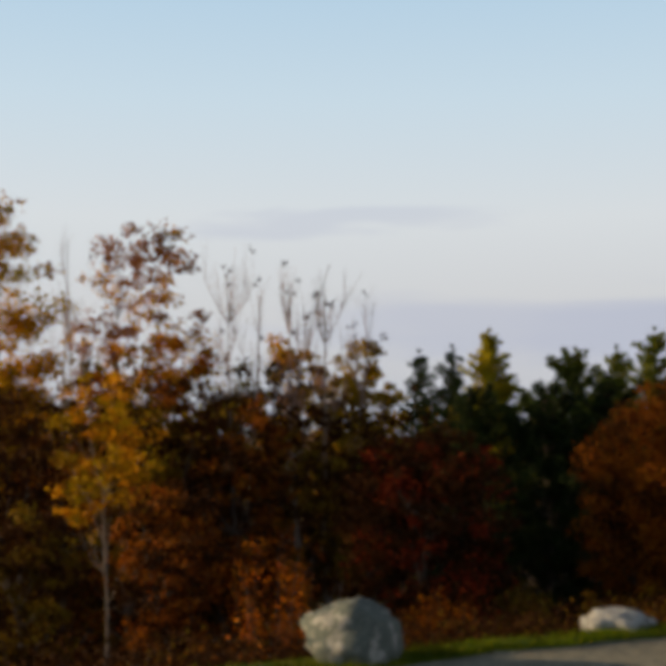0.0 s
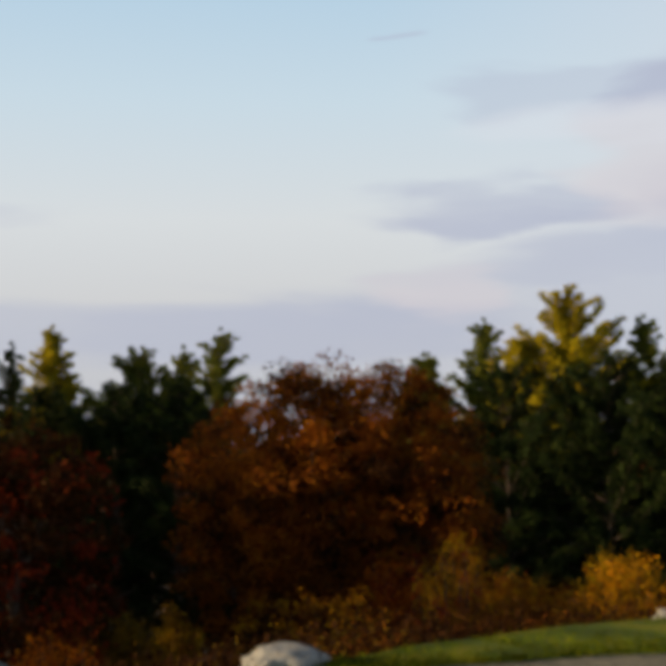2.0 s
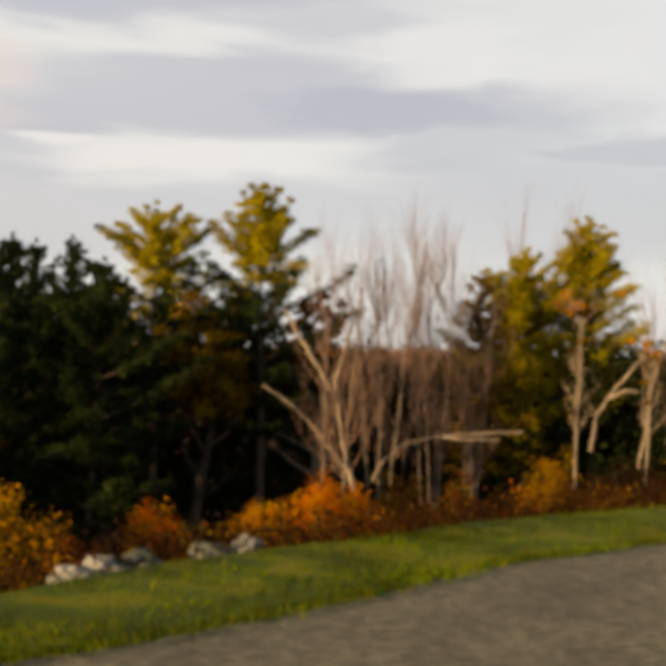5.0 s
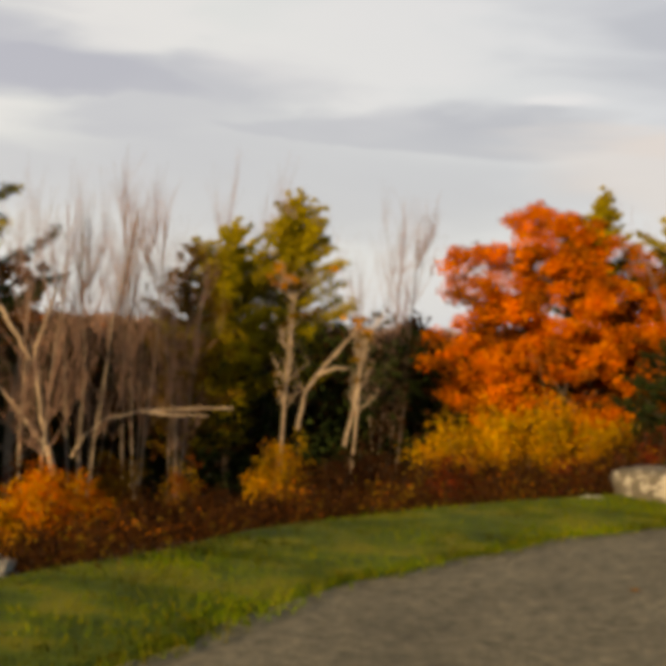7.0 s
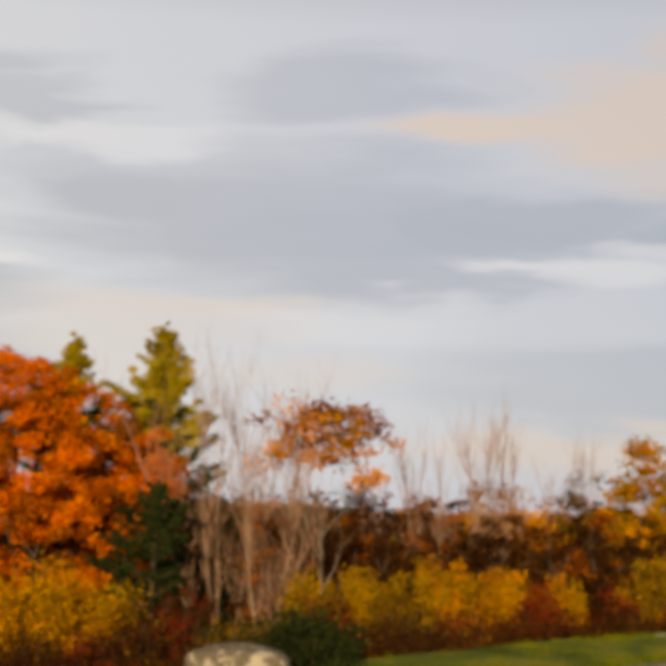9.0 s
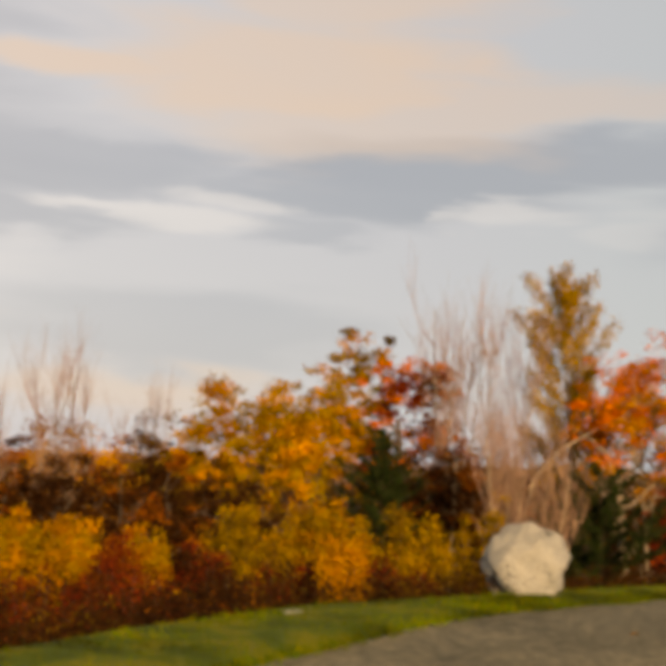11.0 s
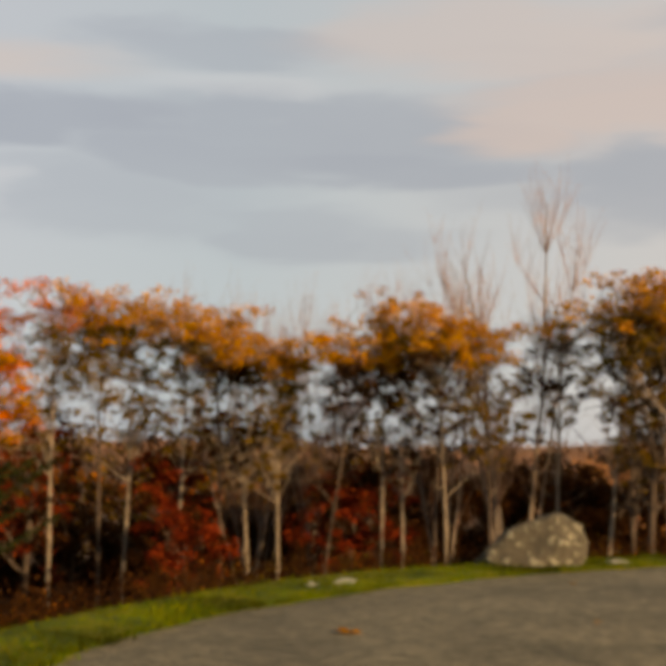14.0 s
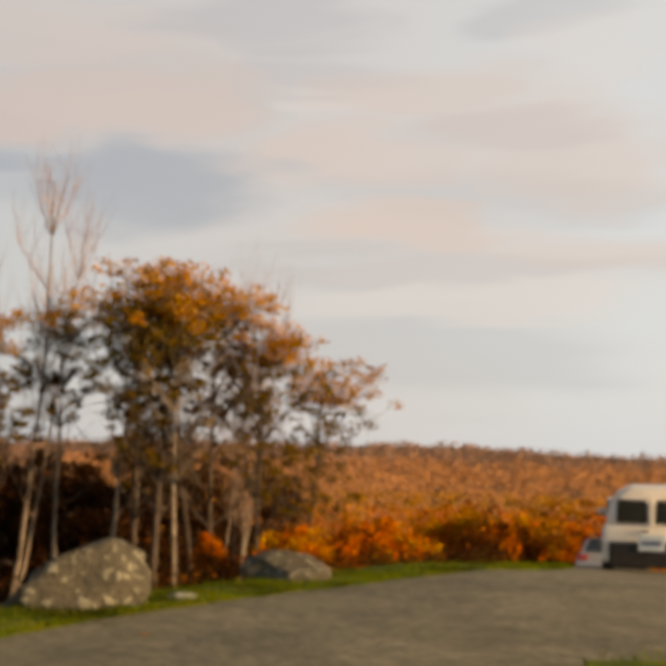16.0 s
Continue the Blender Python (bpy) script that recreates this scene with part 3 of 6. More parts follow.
# ---- trees and shrubs ----


def crown_points(rng, centre, size, n, hollow=0.3, lobes=0):
    """Points filling the outer part of an egg-shaped crown, gathered on its boughs where lobes are given."""
    if lobes:
        at = np.arange(lobes) + 0.5
        up, round_ = np.arccos(np.clip(1 - 1.75 * at / lobes, -1, 1)), at * 2.39996 + rng.uniform(0, 6.28)
        d = np.stack([np.cos(round_) * np.sin(up), np.sin(round_) * np.sin(up), np.cos(up)], 1) + rng.normal(0, 0.12, (lobes, 3))
        far = rng.uniform(0.55, 0.86, (lobes, 1))
        heart, big = d * far, rng.uniform(0.75, 1.25, lobes) * 1.45 / lobes**0.42
        k = rng.choice(lobes, n, p=big**2 / (big**2).sum())
        o = rng.normal(0, 1, (n, 3))
        o *= rng.random((n, 1)) ** 0.4 / (np.linalg.norm(o, axis=1)[:, None] + 1e-9)
        p = heart[k] + o * big[k][:, None] * [1, 1, 0.66]
        p[::3] *= 0.75
        return np.array(centre) + p * np.minimum(1.0, 1.0 / np.linalg.norm(p, axis=1))[:, None] * np.array(size)
    d = rng.normal(0, 1, (n, 3))
    d /= (np.abs(d) ** 2.7).sum(1)[:, None] ** (1 / 2.7)
    r = hollow + (1 - hollow) * rng.random((n, 1)) ** 0.6
    lump = 1 + 0.12 * np.array([noise.noise((a * 1.9 + centre[0], b * 1.9, c * 1.9)) for a, b, c in d])[:, None]
    return np.array(centre) + d * r * lump * np.array(size)


def broadleaf(x, y, top, width, leaf, bark="grey", seed=1, turn=0.0, depth=None, bare=0.35, clumps=90, per=45, size=0.07, label="", trunk=None, clump=None, name="broadleaf_tree", lobes=22):
    """A round-headed tree: trunk, limbs and a crown of small leaves. bare: the share of its height below the crown."""
    rng = np.random.default_rng(seed)
    z = land_at(x, y) - 0.08
    h = top - z
    ob = thing(name, x, y, z, label, "tree", turn=turn)
    t = Tubes(5)
    r0 = trunk or 0.022 * h
    stem = bough(rng, (0, 0, -0.1), (rng.normal(0, 0.06), rng.normal(0, 0.06), 1), h * 0.74, 9, 0.045, 0.05)
    t.add(stem, np.linspace(r0 * 1.15, r0 * 0.3, len(stem)))
    low = bare * h
    centre, half = (stem[6, 0] * 0.5, stem[6, 1] * 0.5, (low + h) / 2), ((width / 2), (depth or width) / 2, (h - low) / 2)
    pts = crown_points(rng, centre, half, clumps, lobes=lobes)
    c0, h0 = np.array(centre), np.array(half)

    def within(line):
        """Keeps a limb inside the crown."""
        e = np.linalg.norm((line - c0) / h0, axis=1)
        k = np.where((e > 0.9) & (line[:, 2] > low), 0.9 / e, 1.0)[:, None]
        return c0 + (line - c0) * k

    for w in ways(rng, 12, 15, 65):
        s = stem[int(rng.integers(3, 9))]
        line = within(bough(rng, s, w, rng.uniform(0.3, 0.5) * max(width, 0.45 * h), 5, 0.13, 0.06))
        t.add(line, np.linspace(r0 * 0.4, r0 * 0.08, len(line)))
        for w2 in ways(rng, 4, 0, 70):
            l2 = within(bough(rng, line[int(rng.integers(2, 6))], w2 + 0.5 * w, rng.uniform(0.12, 0.25) * width, 4, 0.16, 0.05))
            t.add(l2, np.linspace(r0 * 0.13, r0 * 0.03, len(l2)))
    part("trunk", t.mesh("trunk"), BARK[bark], ob, smooth=True)
    leaves = leaf if isinstance(leaf, (list, tuple)) else [leaf]
    for n, one in enumerate(leaves):
        mine = pts[n :: len(leaves)]
        v, q = foliage(rng, mine, (clump or min(0.095 * width + 0.1, 0.28 + 0.06 * width)) * rng.uniform(0.6, 1.3, len(mine)), per, size, 0.6)
        part("crown", make_mesh("crown", v, q), LEAF[one], ob)
    return ob


def slender(x, y, top, width, leaf, bark="pale", seed=1, fork=0.55, clumps=46, per=26, size=0.10, label="", lean=(0.0, 0.0), trunk=None):
    """A tall thin tree of the wood's edge: long clean stem, rising limbs, a flat leafy top and few leaves below it."""
    rng = np.random.default_rng(seed)
    z = land_at(x, y) - 0.08
    h = top - z
    ob = thing("slender_tree", x, y, z, label, "tree", "trees along the wood's edge")
    t = Tubes(7)
    r0 = trunk or 0.0056 * h + 0.016
    stem = bough(rng, (0, 0, -0.1), (lean[0], lean[1], 1), h * 0.9, 10, 0.03, 0.04)
    t.add(stem, np.linspace(r0 * 1.1, r0 * 0.28, len(stem)))
    tips = []
    for w in ways(rng, 26, 30, 72):
        s = stem[int(rng.integers(int(10 * fork), 11))]
        line = bough(rng, s, w, rng.uniform(0.3, 0.6) * width, 5, 0.14, 0.07)
        line[:, 2] = np.where(line[:, 2] > 0.82 * h, 0.82 * h + (line[:, 2] - 0.82 * h) * 0.5, line[:, 2])
        t.add(line, np.linspace(r0 * 0.34, r0 * 0.09, len(line)))
        tips += [line[-1], line[-2]]
        for w2 in ways(rng, 7, 0, 70):
            l2 = bough(rng, line[int(rng.integers(1, 6))], w2, rng.uniform(0.1, 0.28) * width, 4, 0.2, 0.05)
            l2[:, 2] = np.minimum(l2[:, 2], h * 0.985)
            t.add(l2, np.linspace(r0 * 0.13, r0 * 0.045, len(l2)))
            tips += [l2[-1], l2[2]]
    part("trunk", t.mesh("trunk"), BARK[bark], ob, smooth=True)
    if clumps:
        tips = np.array(tips)
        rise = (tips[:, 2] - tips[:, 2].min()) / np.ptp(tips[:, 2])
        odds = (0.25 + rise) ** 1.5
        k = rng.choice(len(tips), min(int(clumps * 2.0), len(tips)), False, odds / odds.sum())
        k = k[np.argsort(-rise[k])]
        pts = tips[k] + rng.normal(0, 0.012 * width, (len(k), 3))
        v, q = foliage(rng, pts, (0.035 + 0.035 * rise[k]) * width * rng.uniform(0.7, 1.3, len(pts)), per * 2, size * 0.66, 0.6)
        # sun on the crown put into colour: upper leaves brighter, lower ones darker
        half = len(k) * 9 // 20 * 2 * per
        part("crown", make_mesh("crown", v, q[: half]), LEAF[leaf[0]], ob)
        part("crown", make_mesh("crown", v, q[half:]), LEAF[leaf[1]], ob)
    return ob


def bare_tree(x, y, top, width, bark="twig", seed=1, spread=76, stems=3, label="", thick=1.0, leaf=None):
    """A leafless tree whose many fine shoots rise steeply."""
    rng = np.random.default_rng(seed)
    z = land_at(x, y) - 0.08
    h = top - z
    ob = thing("bare_tree", x, y, z, label, "tree", "bare trees")
    t, fine, tips = Tubes(6), Tubes(3), []
    for w in ways(rng, stems, spread, max(87, spread + 8) if spread > 60 else 78):
        r0 = (0.0038 * h + 0.012) * thick * rng.uniform(0.7, 1.2)
        stem = bough(rng, (rng.normal(0, 0.1), rng.normal(0, 0.1), -0.1), w, h * rng.uniform(0.82, 0.98), 9, 0.05, 0.06)
        t.add(stem, np.linspace(r0, r0 * 0.2, len(stem)))
        for w1 in ways(rng, 13, 42, 74):
            line = bough(rng, stem[int(rng.integers(3, 9))], w1, rng.uniform(0.3, 0.6) * width, 5, 0.1, 0.14)
            line[:, 2] = np.minimum(line[:, 2], h)
            fine.add(line, np.linspace(r0 * 0.36, r0 * 0.1, len(line)))
            for w2 in ways(rng, 11, 50, 86):
                l2 = bough(rng, line[int(rng.integers(1, 6))], w2, rng.uniform(0.18, 0.5) * width, 3, 0.10, 0.16)
                fine.add(l2, np.linspace(r0 * 0.12, r0 * 0.05, len(l2)))
                tips.append(l2[-1])
    part("trunk", t.mesh("trunk"), BARK["grey" if bark == "twig" else bark], ob, smooth=True)
    tagged(part("twig_work", fine.mesh("twig_work"), BARK["twig"], ob), kind="stuff")
    if leaf:
        v, q = foliage(rng, np.array(tips)[::9], 0.10, 4, 0.045)
        part("crown", make_mesh("crown", v, q), LEAF[leaf], ob)
    return ob


def plume_tree(x, y, top, width, leaf, seed=1, label=""):
    """A feathery golden tree: many upswept boughs from a fan of stems, leafy along their length."""
    rng = np.random.default_rng(seed)
    z = land_at(x, y) - 0.08
    h = top - z
    ob = thing("plume_tree", x, y, z, label, "tree")
    t, pts = Tubes(5), []
    stem = bough(rng, (0, 0, -0.1), (0, 0, 1), h * 0.9, 10, 0.03, 0.05)
    t.add(stem, np.linspace(0.17, 0.03, len(stem)))
    for n, w in enumerate(ways(rng, 46, 34, 60)):
        f = 0.30 + 0.66 * n / 46
        on = np.array([np.interp(f * 10, range(11), stem[:, k]) for k in range(3)])
        length = (0.80 * width * (1 - f) ** 0.5 + 1.0) * rng.uniform(0.7, 1.25)
        line = bough(rng, on, w, length, 5, 0.06, 0.03)
        line[:, 2] = np.minimum(line[:, 2], h)
        t.add(line, np.linspace(0.045, 0.01, len(line)))
        for k in np.linspace(0.25 if f > 0.5 else 0.55, 1.0, 7):
            pts.append([np.interp(k * 5, range(6), line[:, c]) for c in range(3)])
    part("trunk", t.mesh("trunk"), BARK["weathered"], ob, smooth=True)
    pts = np.array(pts)
    for n, one in enumerate(leaf):
        v, q = foliage(rng, pts[n :: len(leaf)], 0.46, 74, 0.10, 1.3, 0.3, 1.6)
        part("crown", make_mesh("crown", v, q), LEAF[one], ob)
    return ob


def pine(x, y, top, width, leaf="pine", seed=1, low=0.12, label="", tip=None, open_=1.0):
    """A white pine: whorls of level boughs with tufted needles, ragged tops. tip: needles of the upper part, sun put
    into their colour.
    """
    rng = np.random.default_rng(seed)
    z = land_at(x, y) - 0.08
    h = top - z
    ob = thing("pine_tree", x, y, z, label, "tree", "pines")
    t = Tubes(4)
    stem = bough(rng, (0, 0, -0.1), (0, 0, 1), h * 0.97, 10, 0.018, 0.05)
    r0 = 0.016 * h + 0.02
    t.add(stem, np.linspace(r0, 0.012, len(stem)))
    tufts, high = [], []
    zc = low * h
    while zc < h * 0.975:
        f = (zc - low * h) / (h * (1 - low))
        reach = width / 2 * (min(1.0, 0.6 + 1.6 * f) if f < 0.25 else min(1.0, 0.05 + 1.8 * (1 - f) ** 0.85))
        on = np.array([np.interp(zc, stem[:, 2], stem[:, k]) for k in range(3)])
        for w in ways(rng, 6 if f < 0.8 else 4, 4 + 20 * f, 15 + 32 * f):
            length = reach * rng.choice([0.45, 0.75, 1.0, 1.25]) * rng.uniform(0.8, 1.15) + 0.08
            line = bough(rng, on, w, length, 4, 0.06, 0.05)
            t.add(line, np.linspace(0.35 * r0 * (1 - 0.7 * f) + 0.006, 0.006, len(line)))
            for k in np.linspace(0.25, 1.0, max(3, int(length / 0.17))):
                p = np.array([np.interp(k * 4, range(5), line[:, c]) for c in range(3)])
                plume = (0.10 + 0.24 * min(1.0, 2.0 * (1 - f))) * (1.15 - 0.4 * k)
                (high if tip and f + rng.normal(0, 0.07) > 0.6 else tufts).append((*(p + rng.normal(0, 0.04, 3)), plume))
        zc += open_ * (0.46 if f < 0.6 else 0.26) * rng.uniform(0.75, 1.3)
    for k in np.linspace(0.9, 1.0, 5):
        (high if tip else tufts).append((*(stem[-1] * [1, 1, 0] + [0, 0, h * k]), 0.05))
    part("trunk", t.mesh("trunk"), BARK["dark"], ob, smooth=True)
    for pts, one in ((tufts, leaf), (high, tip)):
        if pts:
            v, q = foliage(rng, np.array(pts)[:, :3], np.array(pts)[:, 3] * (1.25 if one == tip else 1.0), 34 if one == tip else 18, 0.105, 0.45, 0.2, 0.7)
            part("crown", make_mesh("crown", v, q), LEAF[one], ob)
    return ob


def shrub(x, y, top, width, leaf, seed=1, turn=0.0, depth=None, per=30, size=0.045, label="", stems=34, name="shrub", fill=1.0, low=0.42, group="shrubs on the slope"):
    """A many-stemmed bush, leafy over its upper part."""
    rng = np.random.default_rng(seed)
    z = land_at(x, y) - 0.05
    h = top - z
    ob = thing(name, x, y, z, label, "shrub", group, turn)
    t, pts, d = Tubes(3), [], depth or width
    for w in ways(rng, stems, 0, 10):
        out = rng.random() ** 0.6
        foot = np.array([w[0] * width * 0.22 * out, w[1] * d * 0.22 * out, -0.05])
        to = np.array([w[0] * width * 0.5 * out, w[1] * d * 0.5 * out, h * (1 - 0.35 * out**2) * rng.uniform(0.72, 1.04)])
        line = bough(rng, foot, to - foot, np.linalg.norm(to - foot), 5, 0.05, 0.02)
        t.add(line, np.linspace(0.013, 0.004, len(line)))
        for k in np.linspace(low, 1.0, 6):
            pts.append(np.array([np.interp(k * 5, range(6), line[:, c]) for c in range(3)]))
    tagged(part("stem_work", t.mesh("stem_work"), BARK["dark"], ob), kind="stuff")
    leaves = leaf if isinstance(leaf, (list, tuple)) else [leaf]
    pts = np.array(pts)[rng.permutation(len(pts))][: int(len(pts) * fill)]
    for n, one in enumerate(leaves):
        v, q = foliage(rng, pts[n :: len(leaves)], 0.13 * width ** 0.5 + 0.06, per, size)
        part("foliage", make_mesh("foliage", v, q), LEAF[one], ob)
    return ob


def stone_mat(name, a, b, c, scale=5.5, cut=0.51):
    m = Mat(name, 0.9)
    grain = m.noise(38.0, 5.0, 0.65)
    base = m.ramp(grain, [(0.3, a), (0.65, b)])
    lichen = m.ramp(m.noise(scale, 5.0, 0.6), [(cut, (0, 0, 0)), (cut + 0.06, (1, 1, 1))])
    return m.color(m.mix(lichen, base, c)).bump(m.noise(11.0, 6.0, 0.65), 1.0, 0.08).mat


STONE = {
    "pale": stone_mat("stone_pale", (0.33, 0.35, 0.345), (0.50, 0.52, 0.50), (0.21, 0.22, 0.205), 4.0, 0.56),
    "grey": stone_mat("stone_grey", (0.075, 0.10, 0.09), (0.19, 0.22, 0.195), (0.36, 0.37, 0.34), 7.0, 0.54),
    "speckled": stone_mat("stone_speckled", (0.29, 0.305, 0.315), (0.44, 0.46, 0.47), (0.20, 0.21, 0.21), 4.0, 0.58),
    "dark": stone_mat("stone_mossy", (0.06, 0.056, 0.046), (0.14, 0.13, 0.105), (0.31, 0.31, 0.25), 11.0, 0.56),
    "spotted": stone_mat("stone_spotted", (0.08, 0.075, 0.06), (0.19, 0.18, 0.155), (0.42, 0.42, 0.38), 6.0, 0.52),
}


def boulder(x, y, w, d, h, turn, kind, seed, label, sink=0.06, z=None, rough=0.2, round_=0.4, slope=0.0, box=1.0):
    """A weathered block: a cut-off lump with knocked corners."""
    rng = np.random.default_rng(seed)
    bm = bmesh.new()
    bmesh.ops.create_icosphere(bm, subdivisions=4, radius=1.0)
    cuts = [(Vector(rng.normal(0, 1, 3)).normalized(), rng.uniform(0.72, 0.95)) for _ in range(13)]
    for v in bm.verts:
        p = Vector([math.copysign(abs(c) ** box, c) for c in v.co])
        for nrm, far in cuts:
            over = p.dot(nrm) - far
            if over > 0:
                p -= nrm * over * (1 - round_)
        p *= 1 + rough * 0.5 * noise.fractal(p * 1.7 + Vector((seed, 0, 0)), 0.9, 2.1, 5)
        v.co = Vector((p.x * w / 2, p.y * d / 2, (max(p.z, -0.75) * h / 1.75 + h * 0.43) * (1 + slope * p.x)))
    ob = part("boulder", bm, STONE[kind], smooth=True)
    ob.location, ob.rotation_euler = (x, y, (land_at(x, y) if z is None else z) - sink + 0.03), (0, 0, radians(turn))
    return tagged(ob, label, "boulder", "boulders along the verge")



# ---- undergrowth and the woods beyond ----


def scatter(name, spots, height, leaf, label, size, per, spread):
    """Low growth too dense to count, over the given spots."""
    x, y = spots.T
    c = np.column_stack([x, y, land(x, y) + height * rng.uniform(0.15, 0.85, len(x))])
    v, q = foliage(rng, c, spread, per, 1.0, 0.6)
    k = np.repeat(np.broadcast_to(size, (len(x),)), per)[:, None, None]
    mids = v.reshape(-1, 3, 3).mean(1, keepdims=True)
    v = (mids + (v.reshape(-1, 3, 3) - mids) * k).reshape(-1, 3)
    return tagged(part(name, make_mesh(name, v, q), LEAF[leaf]), label, "undergrowth", kind="stuff")


def ring(count, near, far, lo, hi):
    """Spots at those distances outside the lawn, between two bearings in degrees."""
    line = smooth_line(LAWN)
    mid = np.array([6.0, -2.0])
    b = np.radians(rng.uniform(lo, hi, count * 3))
    d = near * (far / near) ** rng.random(count * 3)
    p = mid + np.stack([np.cos(b), np.sin(b)], 1) * (9 + d)[:, None]
    o = outside(p[:, 0], p[:, 1])
    p = p[(o > near * 0.8) & (o < far * 1.2)]
    return p[:count]


def fringe(count, near, far):
    k = rng.integers(60, 500, count)
    way = verge[k] - kerb[k]
    way /= np.linalg.norm(way, axis=1)[:, None] + 1e-6
    return verge[k] + way * rng.uniform(near, far, (count, 1)) + rng.normal(0, 0.08, (count, 2))


for leaf, share in (("brown", 3400), ("russet", 160), ("olive", 250)):
    scatter("undergrowth", fringe(share, 0.0, 1.3), 0.22, leaf, f"low {leaf} weeds and brambles along the lawn edge", 0.017, 30, 0.2)
for leaf, share in (("brown", 5500), ("russet", 350)):
    p = ring(share, 1.2, 60.0, -75, 150)
    o = outside(p[:, 0], p[:, 1])
    scatter("undergrowth", p, np.clip(0.2 + 0.015 * o, 0, 0.9), leaf, f"dense {leaf} undergrowth on the falling slope", np.clip(0.03 + 0.0018 * o, 0, 0.14), 24, np.clip(0.3 + 0.03 * o, 0, 1.8))
# the tan leaves reaching farther out stand in for haze
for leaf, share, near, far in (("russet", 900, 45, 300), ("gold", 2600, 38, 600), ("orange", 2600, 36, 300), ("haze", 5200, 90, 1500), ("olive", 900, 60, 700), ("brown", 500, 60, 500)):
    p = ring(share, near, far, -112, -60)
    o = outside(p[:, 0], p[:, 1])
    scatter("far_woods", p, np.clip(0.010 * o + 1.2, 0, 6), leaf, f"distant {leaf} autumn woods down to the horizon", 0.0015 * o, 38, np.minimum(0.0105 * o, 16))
# the mauve outer ring has the horizon's haze painted into its leaves
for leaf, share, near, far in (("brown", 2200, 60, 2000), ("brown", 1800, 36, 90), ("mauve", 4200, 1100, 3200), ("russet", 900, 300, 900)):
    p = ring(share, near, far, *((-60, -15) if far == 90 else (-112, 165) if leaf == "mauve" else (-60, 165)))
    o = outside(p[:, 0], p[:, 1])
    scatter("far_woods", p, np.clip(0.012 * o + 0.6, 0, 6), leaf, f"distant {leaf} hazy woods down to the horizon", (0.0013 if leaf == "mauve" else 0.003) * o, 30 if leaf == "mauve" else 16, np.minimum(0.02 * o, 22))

# the tree row that closes the view to the east
spots = ring(620, 58.0, 95.0, -46, 42)
turned = np.degrees(np.arctan2(spots[:, 1] + 2, spots[:, 0] - 6))
tall = np.array([(11.0 if b < -6 else 10.0) + 3.6 * noise.noise((u * 0.05, w * 0.05, 7)) for (u, w), b in zip(spots, turned)])
for leaf, k in (("brown", 0), ("russet", 1), ("brown", 2), ("olive", 3)):
    mine, high = spots[k::4], tall[k::4]
    if leaf == "russet":
        mine, high = mine[turned[k::4] > -6], high[turned[k::4] > -6]
    many = np.repeat(mine, 9, 0) + rng.normal(0, 0.9, (len(mine) * 9, 2))
    scatter("far_woods", many, np.repeat(high, 9), leaf, f"thick {leaf} autumn wood closing the slope", 0.17, 16, 0.9)

# its depth of shade comes from the dark needle colour
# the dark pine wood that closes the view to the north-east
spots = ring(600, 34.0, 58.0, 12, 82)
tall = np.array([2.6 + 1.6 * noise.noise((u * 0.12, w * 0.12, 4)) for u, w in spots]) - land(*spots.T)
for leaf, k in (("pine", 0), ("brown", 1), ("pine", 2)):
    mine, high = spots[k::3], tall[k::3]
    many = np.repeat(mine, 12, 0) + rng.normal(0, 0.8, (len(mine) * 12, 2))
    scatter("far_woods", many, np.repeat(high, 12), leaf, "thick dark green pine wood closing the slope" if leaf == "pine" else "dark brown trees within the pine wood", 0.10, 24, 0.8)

# tall wood added farther to the north-west, mostly unseen, to shade the pines
spots = ring(260, 38.0, 62.0, 104, 128)
turned = np.degrees(np.arctan2(spots[:, 0], spots[:, 1]))
tall = np.where(turned < -12, 5.4, 2.6) + np.array([1.2 * noise.noise((u * 0.1, w * 0.1, 9)) for u, w in spots]) - land(*spots.T)
for leaf, k in (("brown", 0), ("pine", 1)):
    mine, high = spots[k::2], tall[k::2]
    many = np.repeat(mine, 14, 0) + rng.normal(0, 0.9, (len(mine) * 14, 2))
    scatter("far_woods", many, np.repeat(high, 14), leaf, f"tall dark {leaf} wood added north-west to shade the pines", 0.12, 24, 0.9)

# the wood closing the view to the north-west, its inner shade in dark leaves
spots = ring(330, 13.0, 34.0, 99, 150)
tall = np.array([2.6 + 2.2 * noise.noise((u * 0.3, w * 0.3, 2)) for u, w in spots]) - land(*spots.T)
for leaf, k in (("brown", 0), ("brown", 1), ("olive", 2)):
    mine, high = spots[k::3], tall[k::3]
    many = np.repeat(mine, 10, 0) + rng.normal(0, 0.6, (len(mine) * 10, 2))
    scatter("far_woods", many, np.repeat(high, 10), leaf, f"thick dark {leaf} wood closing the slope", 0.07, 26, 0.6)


def log(points, thick, label, name="fallen_branch"):
    """A crooked dead limb along the given line."""
    p = np.array(points, float)
    t = Tubes(7)
    fine = np.array([[np.interp(u, range(len(p)), p[:, k]) for k in range(3)] for u in np.linspace(0, len(p) - 1, 4 * len(p))])
    fine += np.random.default_rng(len(p)).normal(0, 0.012, fine.shape)
    base = fine[0].copy()
    t.add(fine - base, np.linspace(thick, thick * 0.45, len(fine)))
    ob = part(name, t.mesh(name), BARK["weathered"], smooth=True)
    ob.location = base
    return tagged(ob, label, "branch")

# the dark wood by the first boulders
broadleaf(-5.04, 18.32, 5.19, 2.07, ["gold", "gold", "yellow"], "dark", bare=0.45, clumps=160, per=64, size=0.040, lobes=0, seed=101, label="tall tree with golden yellow leaves above dark undergrowth")
